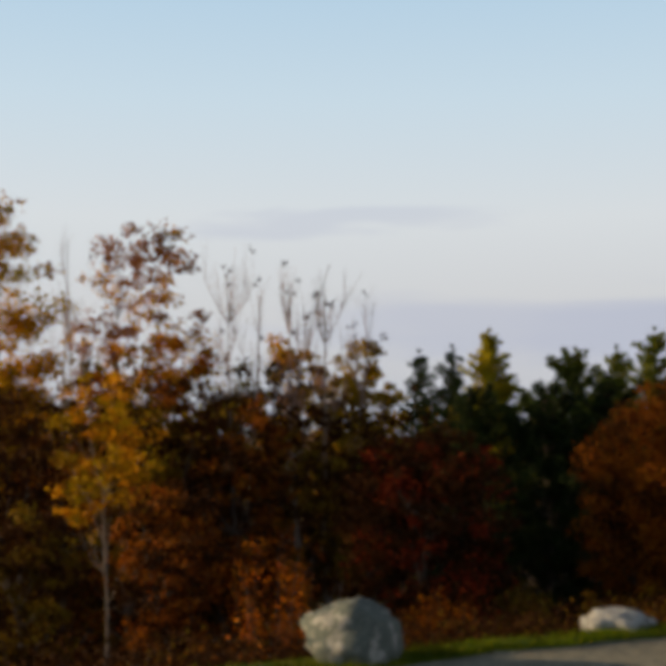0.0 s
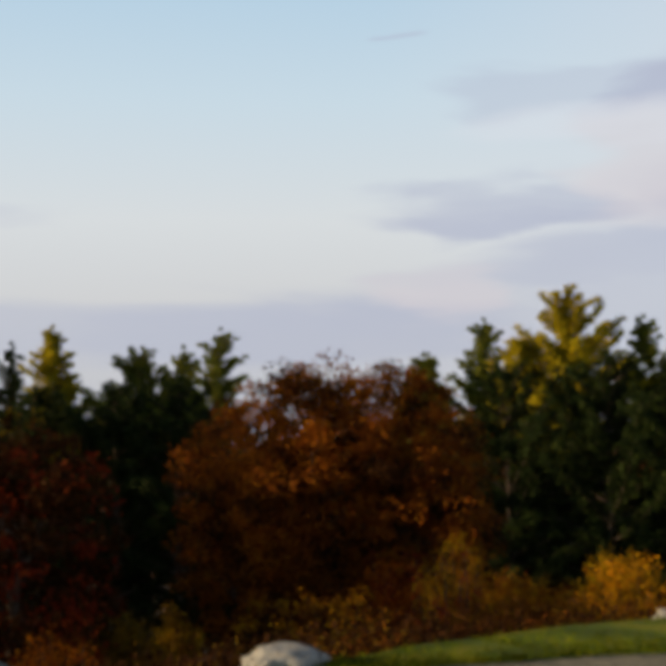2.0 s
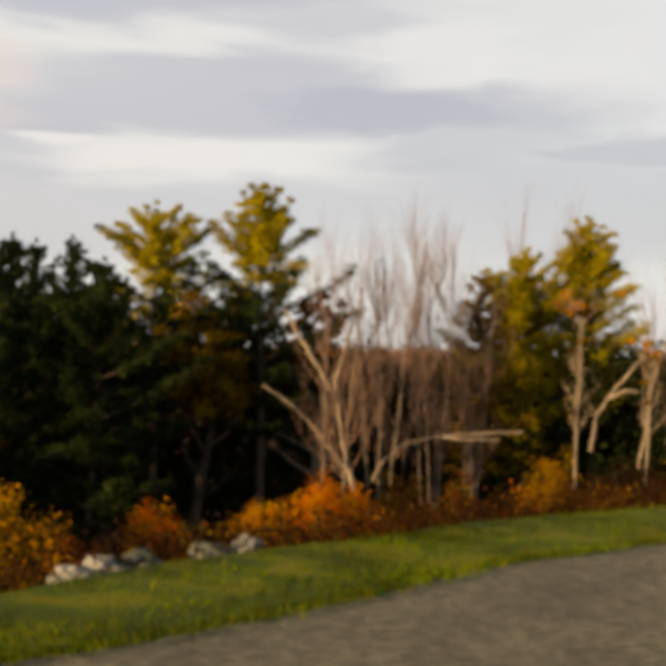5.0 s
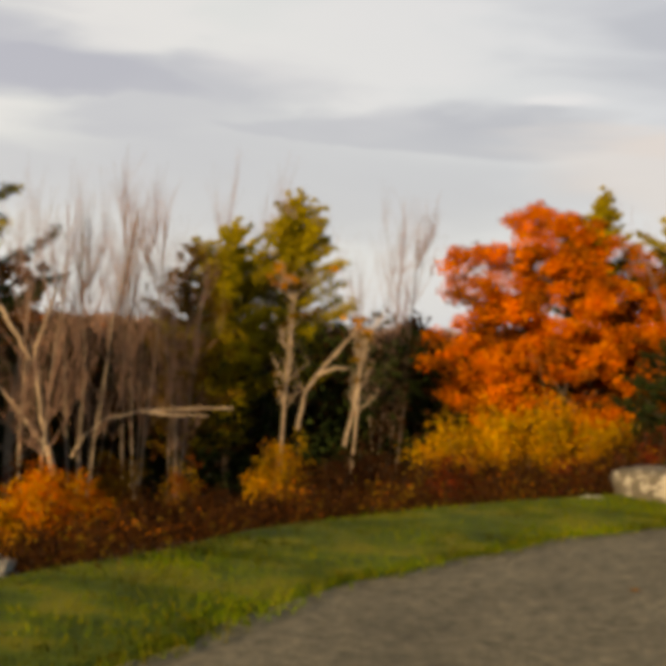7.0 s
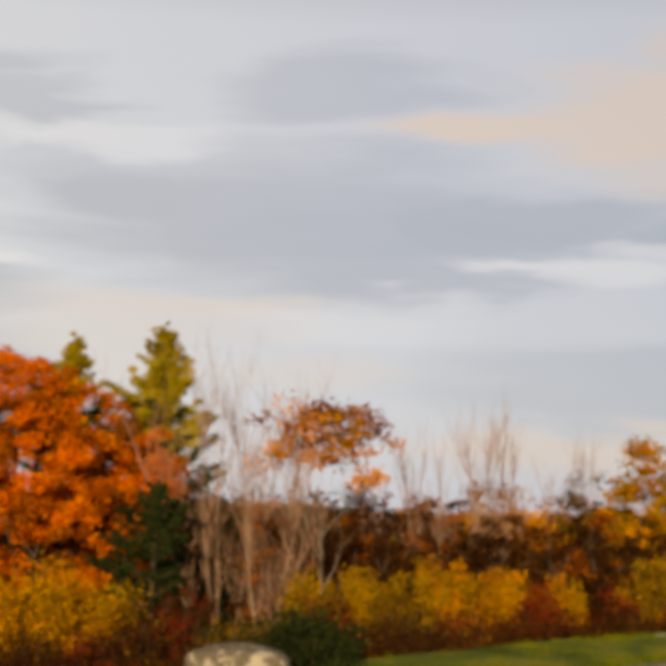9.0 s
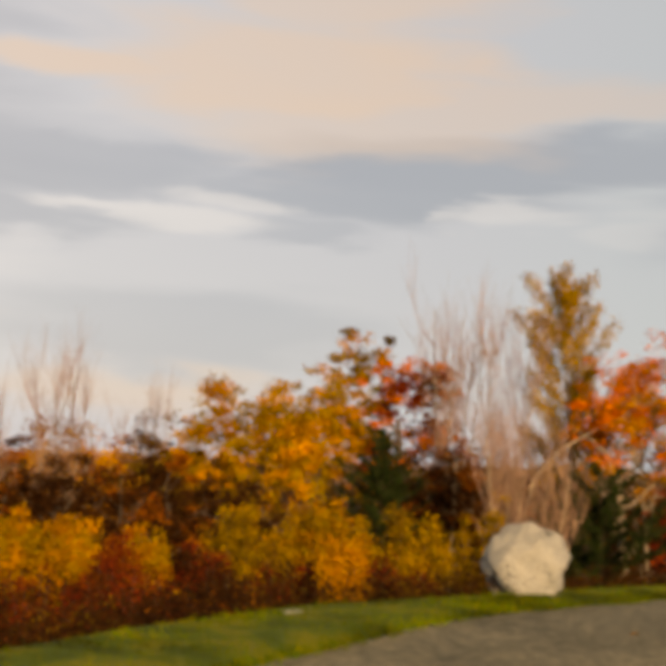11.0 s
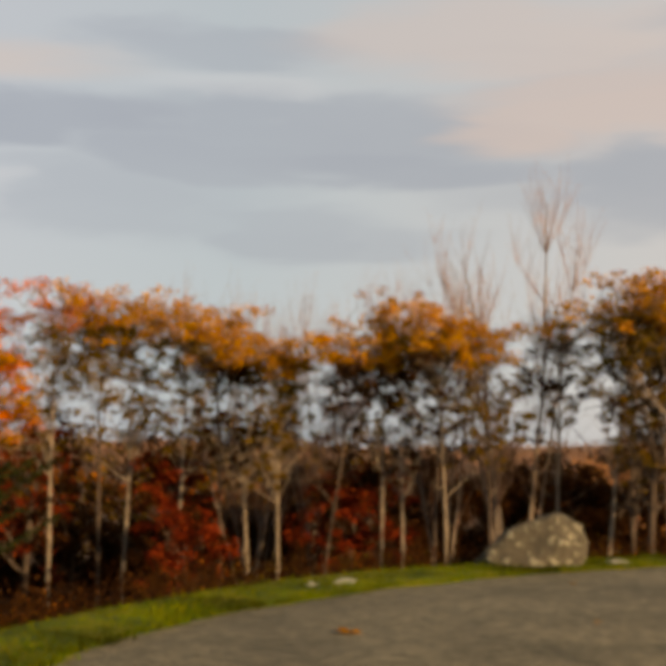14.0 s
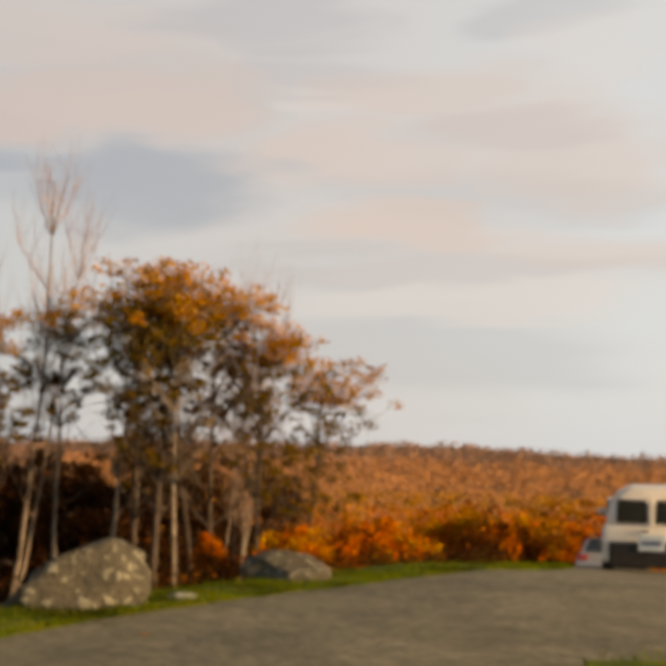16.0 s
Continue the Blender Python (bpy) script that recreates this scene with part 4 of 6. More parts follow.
broadleaf(-2.63, 14.77, 2.62, 1.35, ["gold", "yellow"], "grey", bare=0.36, clumps=80, per=34, trunk=0.026, size=0.03, clump=0.16, lobes=16, seed=102, label="small slim tree with bright golden leaves and thin stem")
broadleaf(-3.14, 22.78, 5.60, 2.4, ["russet", "gold", "russet"], "dark", bare=0.38, clumps=140, per=54, size=0.048, lobes=0, seed=103, label="russet brown oak with thinning leaves")
broadleaf(-5.35, 24.42, 3.20, 2.14, ["olive", "gold"], "dark", bare=0.1, clumps=160, per=48, size=0.052, lobes=0, seed=104, label="olive and brown dense tree deep in the wood")
broadleaf(-3.70, 24.72, 3.14, 1.98, ["brown", "olive"], "dark", bare=0.1, clumps=160, per=48, size=0.052, lobes=0, seed=105, label="olive and brown dense tree deep in the wood")
broadleaf(-2.68, 25.86, 3.38, 2.06, ["olive", "yellow"], "dark", bare=0.1, clumps=160, per=48, size=0.055, lobes=0, seed=106, label="olive and brown dense tree deep in the wood")
broadleaf(-1.73, 26.94, 3.27, 1.96, ["brown", "olive"], "dark", bare=0.1, clumps=160, per=48, size=0.057, lobes=0, seed=107, label="olive and brown dense tree deep in the wood")
broadleaf(0.05, 28.00, 3.06, 2.03, ["olive", "yellow"], "dark", bare=0.1, clumps=160, per=48, size=0.059, lobes=0, seed=108, label="olive and brown dense tree deep in the wood")
bare_tree(-4.43, 25.62, 6.70, 1.28, stems=2, thick=0.8, seed=109, label="thin bare tree rising over the wood")
bare_tree(-1.42, 21.95, 5.60, 1.38, stems=3, thick=0.8, leaf="brown", seed=110, label="bare grey tree with a few dead leaves at its twig ends")
bare_tree(-0.10, 22.00, 5.13, 1.45, stems=3, thick=1.0, leaf="brown", seed=111, label="bare grey forked tree with a few brown leaves")
bare_tree(-5.32, 23.40, 5.32, 1.58, stems=3, seed=112, label="bare tree among golden leaves")
broadleaf(-1.28, 34.08, 4.55, 2.2, ["gold", "yellow"], "dark", bare=0.35, clumps=100, per=57, size=0.072, lobes=0, seed=113, label="small orange gold tree between bare stems")
broadleaf(1.06, 37.39, 4.65, 2.3, ["yellow", "olive"], "dark", bare=0.3, clumps=120, per=57, size=0.079, lobes=0, seed=114, label="yellow green tree beside dark pines")
broadleaf(-4.05, 16.51, 2.46, 1.46, "brown", "dark", bare=0.15, clumps=140, per=48, size=0.036, lobes=0, seed=115, label="dark brown half-bare understorey tree in the wood")
broadleaf(-3.88, 18.60, 2.08, 1.63, ["brown", "russet"], "dark", bare=0.2, clumps=140, per=41, size=0.040, lobes=0, seed=116, label="dark brown half-bare understorey tree in the wood")
broadleaf(-2.96, 19.78, 2.31, 1.65, ["brown", "olive"], "grey", bare=0.2, clumps=120, per=48, size=0.042, lobes=0, seed=117, label="dark brown half-bare understorey tree in the wood")
broadleaf(-2.16, 20.89, 2.55, 1.80, "brown", "dark", bare=0.15, clumps=140, per=48, size=0.044, lobes=0, seed=118, label="dark brown half-bare understorey tree in the wood")
broadleaf(-1.28, 19.96, 2.31, 1.58, ["brown", "russet"], "dark", bare=0.2, clumps=140, per=41, size=0.042, lobes=0, seed=119, label="dark brown half-bare understorey tree in the wood")
broadleaf(-0.44, 21.00, 2.14, 1.80, ["brown", "olive"], "grey", bare=0.2, clumps=120, per=48, size=0.044, lobes=0, seed=120, label="dark brown half-bare understorey tree in the wood")
broadleaf(0.33, 22.00, 2.17, 1.74, "brown", "dark", bare=0.15, clumps=140, per=48, size=0.046, lobes=0, seed=121, label="dark brown half-bare understorey tree in the wood")
broadleaf(-1.66, 13.90, 1.19, 1.11, ["brown", "russet"], "dark", bare=0.2, clumps=140, per=41, size=0.030, lobes=0, seed=122, label="dark brown half-bare understorey tree in the wood")
broadleaf(-3.00, 12.65, 0.98, 0.94, ["brown", "olive"], "grey", bare=0.2, clumps=120, per=48, size=0.030, lobes=0, seed=123, label="dark brown half-bare understorey tree in the wood")
broadleaf(1.20, 16.96, 1.87, 2.18, ["brown", "red", "brown", "brown"], "dark", bare=0.08, clumps=260, per=64, size=0.036, lobes=0, seed=124, label="dark red dense round shrub-like tree")
shrub(-0.55, 13.49, 0.76, 1.16, ["orange", "russet"], per=23, stems=16, fill=0.8, size=0.022, seed=125, label="sparse orange-leaved branching shrub beside a boulder")
shrub(1.12, 13.45, 0.02, 0.76, ["orange", "russet"], per=16, size=0.022, seed=126, label="small orange leafed shrub at the foot of a red tree")
shrub(2.49, 16.82, -0.32, 0.84, "olive", per=21, size=0.024, seed=127, label="dull yellow green low shrub")
shrub(6.19, 30.57, -2.00, 1.08, ["yellow", "olive"], per=27, size=0.042, seed=128, label="small yellow cone-shaped shrub on the slope")
shrub(4.13, 28.74, -1.52, 1.45, "olive", per=25, size=0.039, seed=129, label="olive yellow low shrub in the shade")

# pines behind
pine(3.52, 49.37, 5.07, 2.76, low=0.1, seed=130, label="dark green slim pine tree")
pine(4.62, 50.39, 5.36, 2.82, low=0.1, seed=131, label="dark slim pine with ragged top")
pine(5.91, 50.25, 5.9, 3.6, "larch", tip="larch", low=0.15, seed=132, label="golden yellow conical larch between dark pines")
pine(7.56, 54.48, 4.61, 4.47, low=0.1, seed=133, label="dark green pine tree on the slope")
pine(9.25, 50.87, 5.22, 6.20, low=0.1, tip="sunlit_pine", seed=134, label="dark pine, its top coloured paler as sunlit")
pine(11.42, 51.55, 5.38, 3.39, low=0.1, tip="sunlit_pine", seed=135, label="slim pine, its top coloured as sunlit")
pine(13.17, 53.40, 6.28, 4.24, low=0.1, tip="sunlit_pine", seed=136, label="tall slim pine, its feathery top coloured as sunlit")
pine(6.87, 41.23, 3.47, 6.44, low=0.02, seed=137, label="broad dark green pine on the slope")
pine(4.61, 40.44, 3.24, 5.75, low=0.02, seed=138, label="broad dark green pine in shade")
pine(8.70, 40.88, 3.59, 5.37, low=0.02, seed=139, label="broad dark green pine beside an oak")
broadleaf(7.96, 52.20, 2.60, 1.39, "orange", "dark", bare=0.6, clumps=40, per=64, size=0.111, seed=140, label="small orange red maple top among pines")
broadleaf(10.23, 51.80, 2.50, 1.39, "orange", "dark", bare=0.6, clumps=32, per=64, size=0.111, seed=141, label="small orange red maple top among pines")

# the domed oak
broadleaf(6.84, 22.09, 2.85, 4.9, ["russet", "russet", "brown"], "dark", bare=0.1, clumps=1500, per=92, clump=0.34, depth=4.6, name="oak_tree", turn=-0.26, size=0.033, seed=142, lobes=0, label="wide domed russet oak with dense brown orange leaves")
pine(21.95, 51.85, 5.26, 3.53, low=0.1, tip="sunlit_pine", seed=143, label="slim pine behind an oak, top coloured as sunlit")

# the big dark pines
pine(19.32, 46.34, 4.82, 3.97, low=0.05, tip="sunlit_pine", seed=144, label="dark pine, its top coloured as sunlit")
pine(22.28, 46.17, 6.19, 4.48, low=0.02, tip="sunlit_pine", seed=145, label="dark pine, its leading shoot coloured as sunlit")
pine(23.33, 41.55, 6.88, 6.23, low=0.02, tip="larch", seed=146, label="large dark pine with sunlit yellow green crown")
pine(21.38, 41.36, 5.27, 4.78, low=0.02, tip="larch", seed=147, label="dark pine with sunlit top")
pine(25.36, 41.61, 5.88, 4.46, low=0.02, tip="sunlit_pine", seed=148, label="dark pine, its top coloured as sunlit")
pine(27.02, 41.87, 5.00, 4.57, low=0.02, tip="sunlit_pine", seed=149, label="dark green pine tree on the slope")
pine(26.60, 39.29, 4.98, 3.21, low=0.02, seed=150, label="dark green slim pine top")
pine(27.41, 38.67, 4.76, 3.21, low=0.02, seed=151, label="dark green slim pine top")
pine(28.34, 37.90, 4.90, 3.59, low=0.02, seed=152, label="dark green slim pine top")
broadleaf(29.02, 37.32, 4.25, 2.76, ["brown", "olive"], "dark", bare=0.5, clumps=81, per=57, size=0.093, seed=153, label="brown olive oak top behind pines")
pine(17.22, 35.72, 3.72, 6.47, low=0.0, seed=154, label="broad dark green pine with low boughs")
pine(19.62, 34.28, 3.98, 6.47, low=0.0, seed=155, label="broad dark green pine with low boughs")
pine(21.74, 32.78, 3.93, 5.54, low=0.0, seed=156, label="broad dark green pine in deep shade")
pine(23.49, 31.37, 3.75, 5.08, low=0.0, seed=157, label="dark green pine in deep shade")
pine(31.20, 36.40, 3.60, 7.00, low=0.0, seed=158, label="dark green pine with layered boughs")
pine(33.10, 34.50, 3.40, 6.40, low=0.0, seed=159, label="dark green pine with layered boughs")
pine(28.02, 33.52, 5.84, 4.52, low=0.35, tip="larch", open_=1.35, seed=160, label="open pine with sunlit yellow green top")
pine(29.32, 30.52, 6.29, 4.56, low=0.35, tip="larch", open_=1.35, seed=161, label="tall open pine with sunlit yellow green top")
broadleaf(27.94, 31.98, 3.31, 3.38, ["olive", "yellow"], "dark", bare=0.4, clumps=67, per=57, size=0.083, seed=162, label="yellow olive foliage between pine tops")

# bushes at the foot of the pines
shrub(7.53, 20.50, 0.45, 1.2, ["yellow", "red", "brown"], per=35, size=0.025, fill=0.4, seed=163, label="thin gold and red shrub on the slope")
shrub(7.28, 18.40, 0.25, 1.0, ["yellow", "gold"], per=35, size=0.022, seed=164, label="yellow leafed thin shrub on the slope")
shrub(7.49, 17.14, -0.14, 0.84, ["russet", "gold"], per=35, size=0.022, seed=165, label="brown leafed low shrub on the slope")
shrub(7.72, 16.42, -0.23, 0.62, ["russet", "gold"], per=35, size=0.022, seed=166, label="rust coloured low shrub on the slope")
shrub(7.90, 15.22, 0.32, 1.43, ["gold", "yellow"], per=35, size=0.022, seed=167, label="dense round golden yellow bush")
shrub(10.41, 15.62, -0.16, 0.56, ["gold", "orange"], per=27, size=0.022, seed=168, label="small golden orange upright bush")
shrub(11.25, 14.80, -0.12, 0.56, "gold", per=27, size=0.022, seed=169, label="small golden bush beside pale stones")
shrub(15.30, 16.99, -0.32, 1.62, ["orange", "gold"], per=35, size=0.027, seed=170, label="dense orange bush on the slope")
shrub(10.80, 17.52, -0.75, 0.58, "red", per=25, size=0.023, seed=171, label="low red leafed shrub on the slope")
shrub(6.56, 18.95, 0.19, 1.05, ["red", "orange"], per=25, size=0.026, seed=172, label="red and orange leafed shrub")
shrub(6.82, 17.65, 0.36, 1.25, ["yellow", "red", "brown"], per=27, size=0.025, fill=0.4, seed=173, label="thin gold and red shrub on the slope")
shrub(5.45, 18.20, -0.31, 1.51, ["brown", "gold", "brown"], per=25, size=0.025, seed=174, label="brown olive low shrub at the oak's foot")
shrub(4.90, 19.54, -0.49, 0.99, ["brown", "gold", "brown"], per=23, size=0.026, seed=175, label="brown olive low shrub on the slope")
shrub(7.35, 16.78, -0.08, 0.95, ["russet", "gold"], per=25, size=0.024, seed=176, label="rusty gold low shrub on the slope")

# bare trees and birches
bare_tree(28.79, 27.37, 4.26, 3.91, bark="pale", stems=2, thick=1.5, seed=177, label="pale forked leafless tree with wide limbs")
bare_tree(30.71, 27.32, 5.29, 3.33, bark="pale", stems=3, seed=178, label="tall pale leafless tree on the slope")
bare_tree(32.80, 26.96, 5.37, 3.34, stems=4, seed=179, label="tall leafless tree with fine upright twigs")
bare_tree(34.75, 26.70, 4.71, 2.93, stems=4, seed=180, label="leafless tree with fine twigs")
broadleaf(31.93, 30.66, 3.66, 2.00, ["russet", "brown"], "pale", bare=0.55, clumps=48, per=48, size=0.085, seed=181, label="thin tree with rusty leaves")
pine(36.13, 27.33, 4.01, 3.24, "olive", low=0.3, open_=1.3, seed=182, label="brownish thin conifer on the slope")
pine(40.10, 27.81, 4.95, 4.66, "larch", low=0.3, tip="larch", seed=183, label="yellow green sunlit pine on the slope")
pine(42.55, 26.25, 6.32, 3.28, "larch", low=0.45, tip="larch", seed=184, label="slim pine top coloured yellow green as sunlit")
bare_tree(43.27, 28.20, 6.55, 3.98, stems=4, seed=185, label="leafless tree with pinkish fine twigs")
slender(36.89, 24.18, 4.25, 2.18, ["gold", "olive"], bark="weathered", trunk=0.055, fork=0.5, clumps=14, per=14, seed=186, label="pale birch-like trunk with few leaves")
slender(36.38, 21.65, 2.65, 1.85, ["gold", "olive"], bark="weathered", trunk=0.05, fork=0.6, clumps=8, per=12, lean=(0.02, -0.02), seed=187, label="sunlit pale trunk with bare limbs")
bare_tree(43.74, 23.44, 6.04, 3.41, stems=4, seed=188, label="leafless tree with pinkish fine twigs")
bare_tree(35.34, 29.91, 5.44, 3.07, stems=4, seed=189, label="leafless tree with fine twigs")
pine(41.06, 37.37, 0.84, 5.51, "pine", low=0.0, seed=190, label="dark pine behind bare trunks, deep shade in its colour")
pine(42.97, 34.69, 0.69, 6.36, "pine", low=0.0, seed=191, label="dark pine behind bare trunks, deep shade in its colour")
pine(44.64, 31.99, 1.18, 6.36, "pine", low=0.0, seed=192, label="dark pine behind bare trunks, deep shade in its colour")
pine(46.10, 29.25, 0.69, 6.36, "pine", low=0.0, seed=193, label="dark pine behind bare trunks, deep shade in its colour")
pine(46.95, 23.39, 1.66, 4.93, "pine", low=0.0, seed=194, label="dark pine behind bare trunks, deep shade in its colour")
broadleaf(49.54, 25.07, 2.46, 4.70, ["russet", "brown"], "dark", bare=0.2, clumps=121, per=57, size=0.107, seed=195, label="rust brown tree behind bare trunks")
broadleaf(51.17, 29.02, 1.45, 3.91, ["russet", "brown"], "dark", bare=0.2, clumps=81, per=48, size=0.113, seed=196, label="rust brown tree behind bare trunks")
shrub(19.51, 20.34, -0.70, 1.31, ["orange", "red"], per=31, size=0.031, seed=197, label="orange red bush on the slope")
shrub(20.24, 19.28, -0.73, 1.09, ["gold", "russet"], per=27, size=0.031, seed=198, label="gold and rust bush on the slope")
shrub(20.16, 17.95, -0.64, 0.77, ["yellow", "russet"], per=21, fill=0.7, size=0.030, seed=199, label="thin yellow leafed shrub on the slope")
shrub(20.90, 16.56, -0.18, 1.12, ["gold", "yellow"], per=27, size=0.030, seed=200, label="upright golden shrub on the slope")
shrub(17.39, 18.07, -1.16, 1.44, ["brown", "brown"], per=25, size=0.027, seed=201, label="rusty brown undergrowth along the lawn edge")
shrub(18.30, 17.50, -1.07, 1.54, ["brown", "brown"], per=25, size=0.027, seed=202, label="rusty brown undergrowth along the lawn edge")
shrub(19.07, 16.78, -0.94, 1.56, ["brown", "brown"], per=25, size=0.028, seed=203, label="rusty brown undergrowth along the lawn edge")
shrub(18.81, 15.63, -0.93, 1.25, ["brown", "brown"], per=25, size=0.027, seed=204, label="rusty brown undergrowth along the lawn edge")
shrub(20.58, 15.40, -0.54, 1.49, ["brown", "brown"], per=25, size=0.029, seed=205, label="rusty brown undergrowth along the lawn edge")
shrub(21.57, 15.01, -0.23, 1.68, ["brown", "brown"], per=25, size=0.030, seed=206, label="rusty brown undergrowth along the lawn edge")

# the orange maple and the willow scrub
broadleaf(44.00, 17.85, 6.05, 9.20, ["orange", "orange", "russet", "orange"], "dark", bare=0.2, clumps=800, per=140, clump=0.5, name="maple_tree", size=0.062, seed=207, lobes=40, label="broad bright orange maple in evening sun")
pine(44.21, 16.67, 6.73, 3.35, low=0.3, tip="larch", seed=208, label="pine behind the maple, yellow green top coloured as sunlit")
pine(51.70, 14.95, 8.10, 5.00, low=0.1, tip="larch", seed=209, label="dark pine with sunlit yellow green top beside the maple")
pine(41.72, 13.43, 2.07, 3.69, low=0.0, seed=210, label="dark pine in deep shade")
shrub(23.79, 13.05, 0.51, 4.66, ["yellow", "gold"], depth=2.6, per=52, stems=90, low=0.64, turn=-1.16, size=0.032, seed=211, label="long dense yellow olive willow bush")
# dark leaves put the shade at the willow's foot into colour
shrub(20.35, 13.93, -0.34, 1.15, ["brown", "brown"], per=27, size=0.025, seed=370, label="undergrowth below the willow bush, its shade in dark leaves")
shrub(20.52, 13.37, -0.24, 1.15, ["brown", "red"], per=27, size=0.025, seed=371, label="undergrowth below the willow bush, its shade in dark leaves")
shrub(20.67, 12.79, -0.29, 1.15, ["brown", "brown"], per=27, size=0.025, seed=372, label="undergrowth below the willow bush, its shade in dark leaves")
shrub(20.82, 12.21, -0.16, 1.15, ["brown", "brown"], per=27, size=0.025, seed=373, label="undergrowth below the willow bush, its shade in dark leaves")
shrub(20.93, 11.63, -0.12, 1.15, ["brown", "red"], per=27, size=0.025, seed=374, label="undergrowth below the willow bush, its shade in dark leaves")
shrub(21.03, 11.11, 0.02, 1.15, ["brown", "brown"], per=27, size=0.025, seed=375, label="undergrowth below the willow bush, its shade in dark leaves")
shrub(22.26, 10.66, 0.47, 1.28, ["red", "brown"], per=27, size=0.027, seed=212, label="dark red low shrub on the slope")
shrub(20.40, 9.66, 0.18, 1.39, ["olive", "pine"], per=27, size=0.025, seed=213, label="low dark green shrub beside a boulder")
bare_tree(43.36, 11.69, 6.23, 3.48, stems=4, seed=214, label="leafless tree with pinkish fine twigs")
bare_tree(46.35, 10.26, 5.85, 3.30, stems=4, seed=215, label="leafless tree with fine twigs")
broadleaf(38.24, 8.55, 4.45, 4.6, ["haze", "russet", "gold", "haze"], "grey", bare=0.70, clumps=80, per=38, depth=2.0, trunk=0.06, turn=-1.40, size=0.074, seed=216, label="flat-topped orange tree with pale forked stems")
bare_tree(35.52, 10.06, 2.38, 2.77, bark="pale", stems=3, seed=217, label="low pale forked leafless tree")

# the far row to the east
broadleaf(43.44, 9.38, 2.25, 3.99, ["brown", "russet", "brown"], "dark", bare=0.1, clumps=162, per=57, size=0.055, seed=218, label="rust coloured tree in the low row")
broadleaf(43.38, 6.85, 2.52, 3.39, ["brown", "russet", "brown"], "dark", bare=0.2, clumps=162, per=57, size=0.055, seed=219, label="rust coloured tree in the low row")
broadleaf(45.40, 4.95, 2.18, 3.59, ["brown", "russet", "brown"], "dark", bare=0.1, clumps=162, per=57, size=0.058, seed=220, label="rust coloured tree in the low row")
broadleaf(47.24, 2.38, 2.88, 4.46, ["gold", "russet"], "grey", bare=0.1, clumps=162, per=57, size=0.062, seed=221, label="rust coloured tree in the low row")
broadleaf(46.83, 0.24, 2.33, 3.24, ["brown", "olive", "brown"], "dark", bare=0.05, clumps=162, per=57, size=0.062, seed=222, label="rust coloured tree in the low row")
broadleaf(39.71, 9.65, 1.12, 2.70, ["brown", "brown", "russet"], "dark", bare=0.0, clumps=110, per=50, size=0.06, seed=360, label="dark brown thicket behind the yellow scrub")
broadleaf(41.21, 8.32, 1.50, 2.95, ["brown"], "dark", bare=0.0, clumps=110, per=50, size=0.06, seed=361, label="dark brown thicket behind the yellow scrub")
broadleaf(39.66, 6.87, 1.37, 3.20, ["brown"], "dark", bare=0.0, clumps=110, per=50, size=0.06, seed=362, label="dark brown thicket behind the yellow scrub")
broadleaf(41.52, 5.21, 1.84, 2.70, ["brown", "brown", "russet"], "dark", bare=0.0, clumps=110, per=50, size=0.06, seed=363, label="dark brown thicket behind the yellow scrub")
broadleaf(39.85, 3.96, 1.74, 2.95, ["brown"], "dark", bare=0.0, clumps=110, per=50, size=0.06, seed=364, label="dark brown thicket behind the yellow scrub")
broadleaf(41.58, 2.18, 1.78, 3.20, ["brown"], "dark", bare=0.0, clumps=110, per=50, size=0.06, seed=365, label="dark brown thicket behind the yellow scrub")
broadleaf(39.80, 1.05, 1.90, 2.70, ["brown", "brown", "russet"], "dark", bare=0.0, clumps=110, per=50, size=0.06, seed=366, label="dark brown thicket behind the yellow scrub")
broadleaf(41.36, -0.90, 1.66, 2.95, ["brown"], "dark", bare=0.0, clumps=110, per=50, size=0.06, seed=367, label="dark brown thicket behind the yellow scrub")
broadleaf(40.02, -1.85, 1.16, 3.20, ["brown"], "dark", bare=0.0, clumps=110, per=50, size=0.06, seed=368, label="dark brown thicket behind the yellow scrub")
bare_tree(42.20, 5.55, 4.43, 2.70, stems=4, seed=223, label="leafless tree with sunlit twigs")
bare_tree(43.06, 3.67, 4.70, 3.02, stems=4, seed=224, label="leafless tree with sunlit twigs")
bare_tree(49.02, 0.16, 4.20, 2.13, stems=3, seed=225, label="thin leafless tree on the slope")
broadleaf(56.75, -4.66, 5.00, 3.93, ["yellow", "gold"], "dark", bare=0.42, clumps=108, per=54, size=0.078, trunk=0.07, seed=226, label="golden yellow thinly leaved tree")
broadleaf(56.00, -7.19, 4.87, 4.10, ["yellow", "gold"], "dark", bare=0.42, clumps=144, per=54, size=0.078, trunk=0.07, seed=227, label="golden leafed autumn tree on the slope")
broadleaf(76.55, -18.61, 9.97, 5.36, ["yellow", "olive", "gold"], "dark", bare=0.25, clumps=162, per=57, size=0.111, trunk=0.07, seed=228, label="tall gold and olive tree")
broadleaf(73.53, -20.02, 8.50, 6.14, ["red", "orange"], "dark", bare=0.45, clumps=108, per=57, size=0.108, seed=229, label="tree with red orange top")
broadleaf(71.28, -13.51, 7.16, 5.75, ["yellow", "gold"], "dark", bare=0.4, clumps=162, per=57, size=0.101, trunk=0.07, seed=230, label="gold brown autumn tree on the slope")
broadleaf(68.13, -8.66, 3.29, 6.82, ["brown", "olive", "brown"], "dark", bare=0.05, clumps=180, per=57, size=0.094, seed=231, label="brown olive tree in the row")
broadleaf(62.48, -3.62, 3.12, 6.09, ["brown", "olive", "brown"], "dark", bare=0.05, clumps=180, per=57, size=0.084, seed=232, label="rust olive tree in the row")
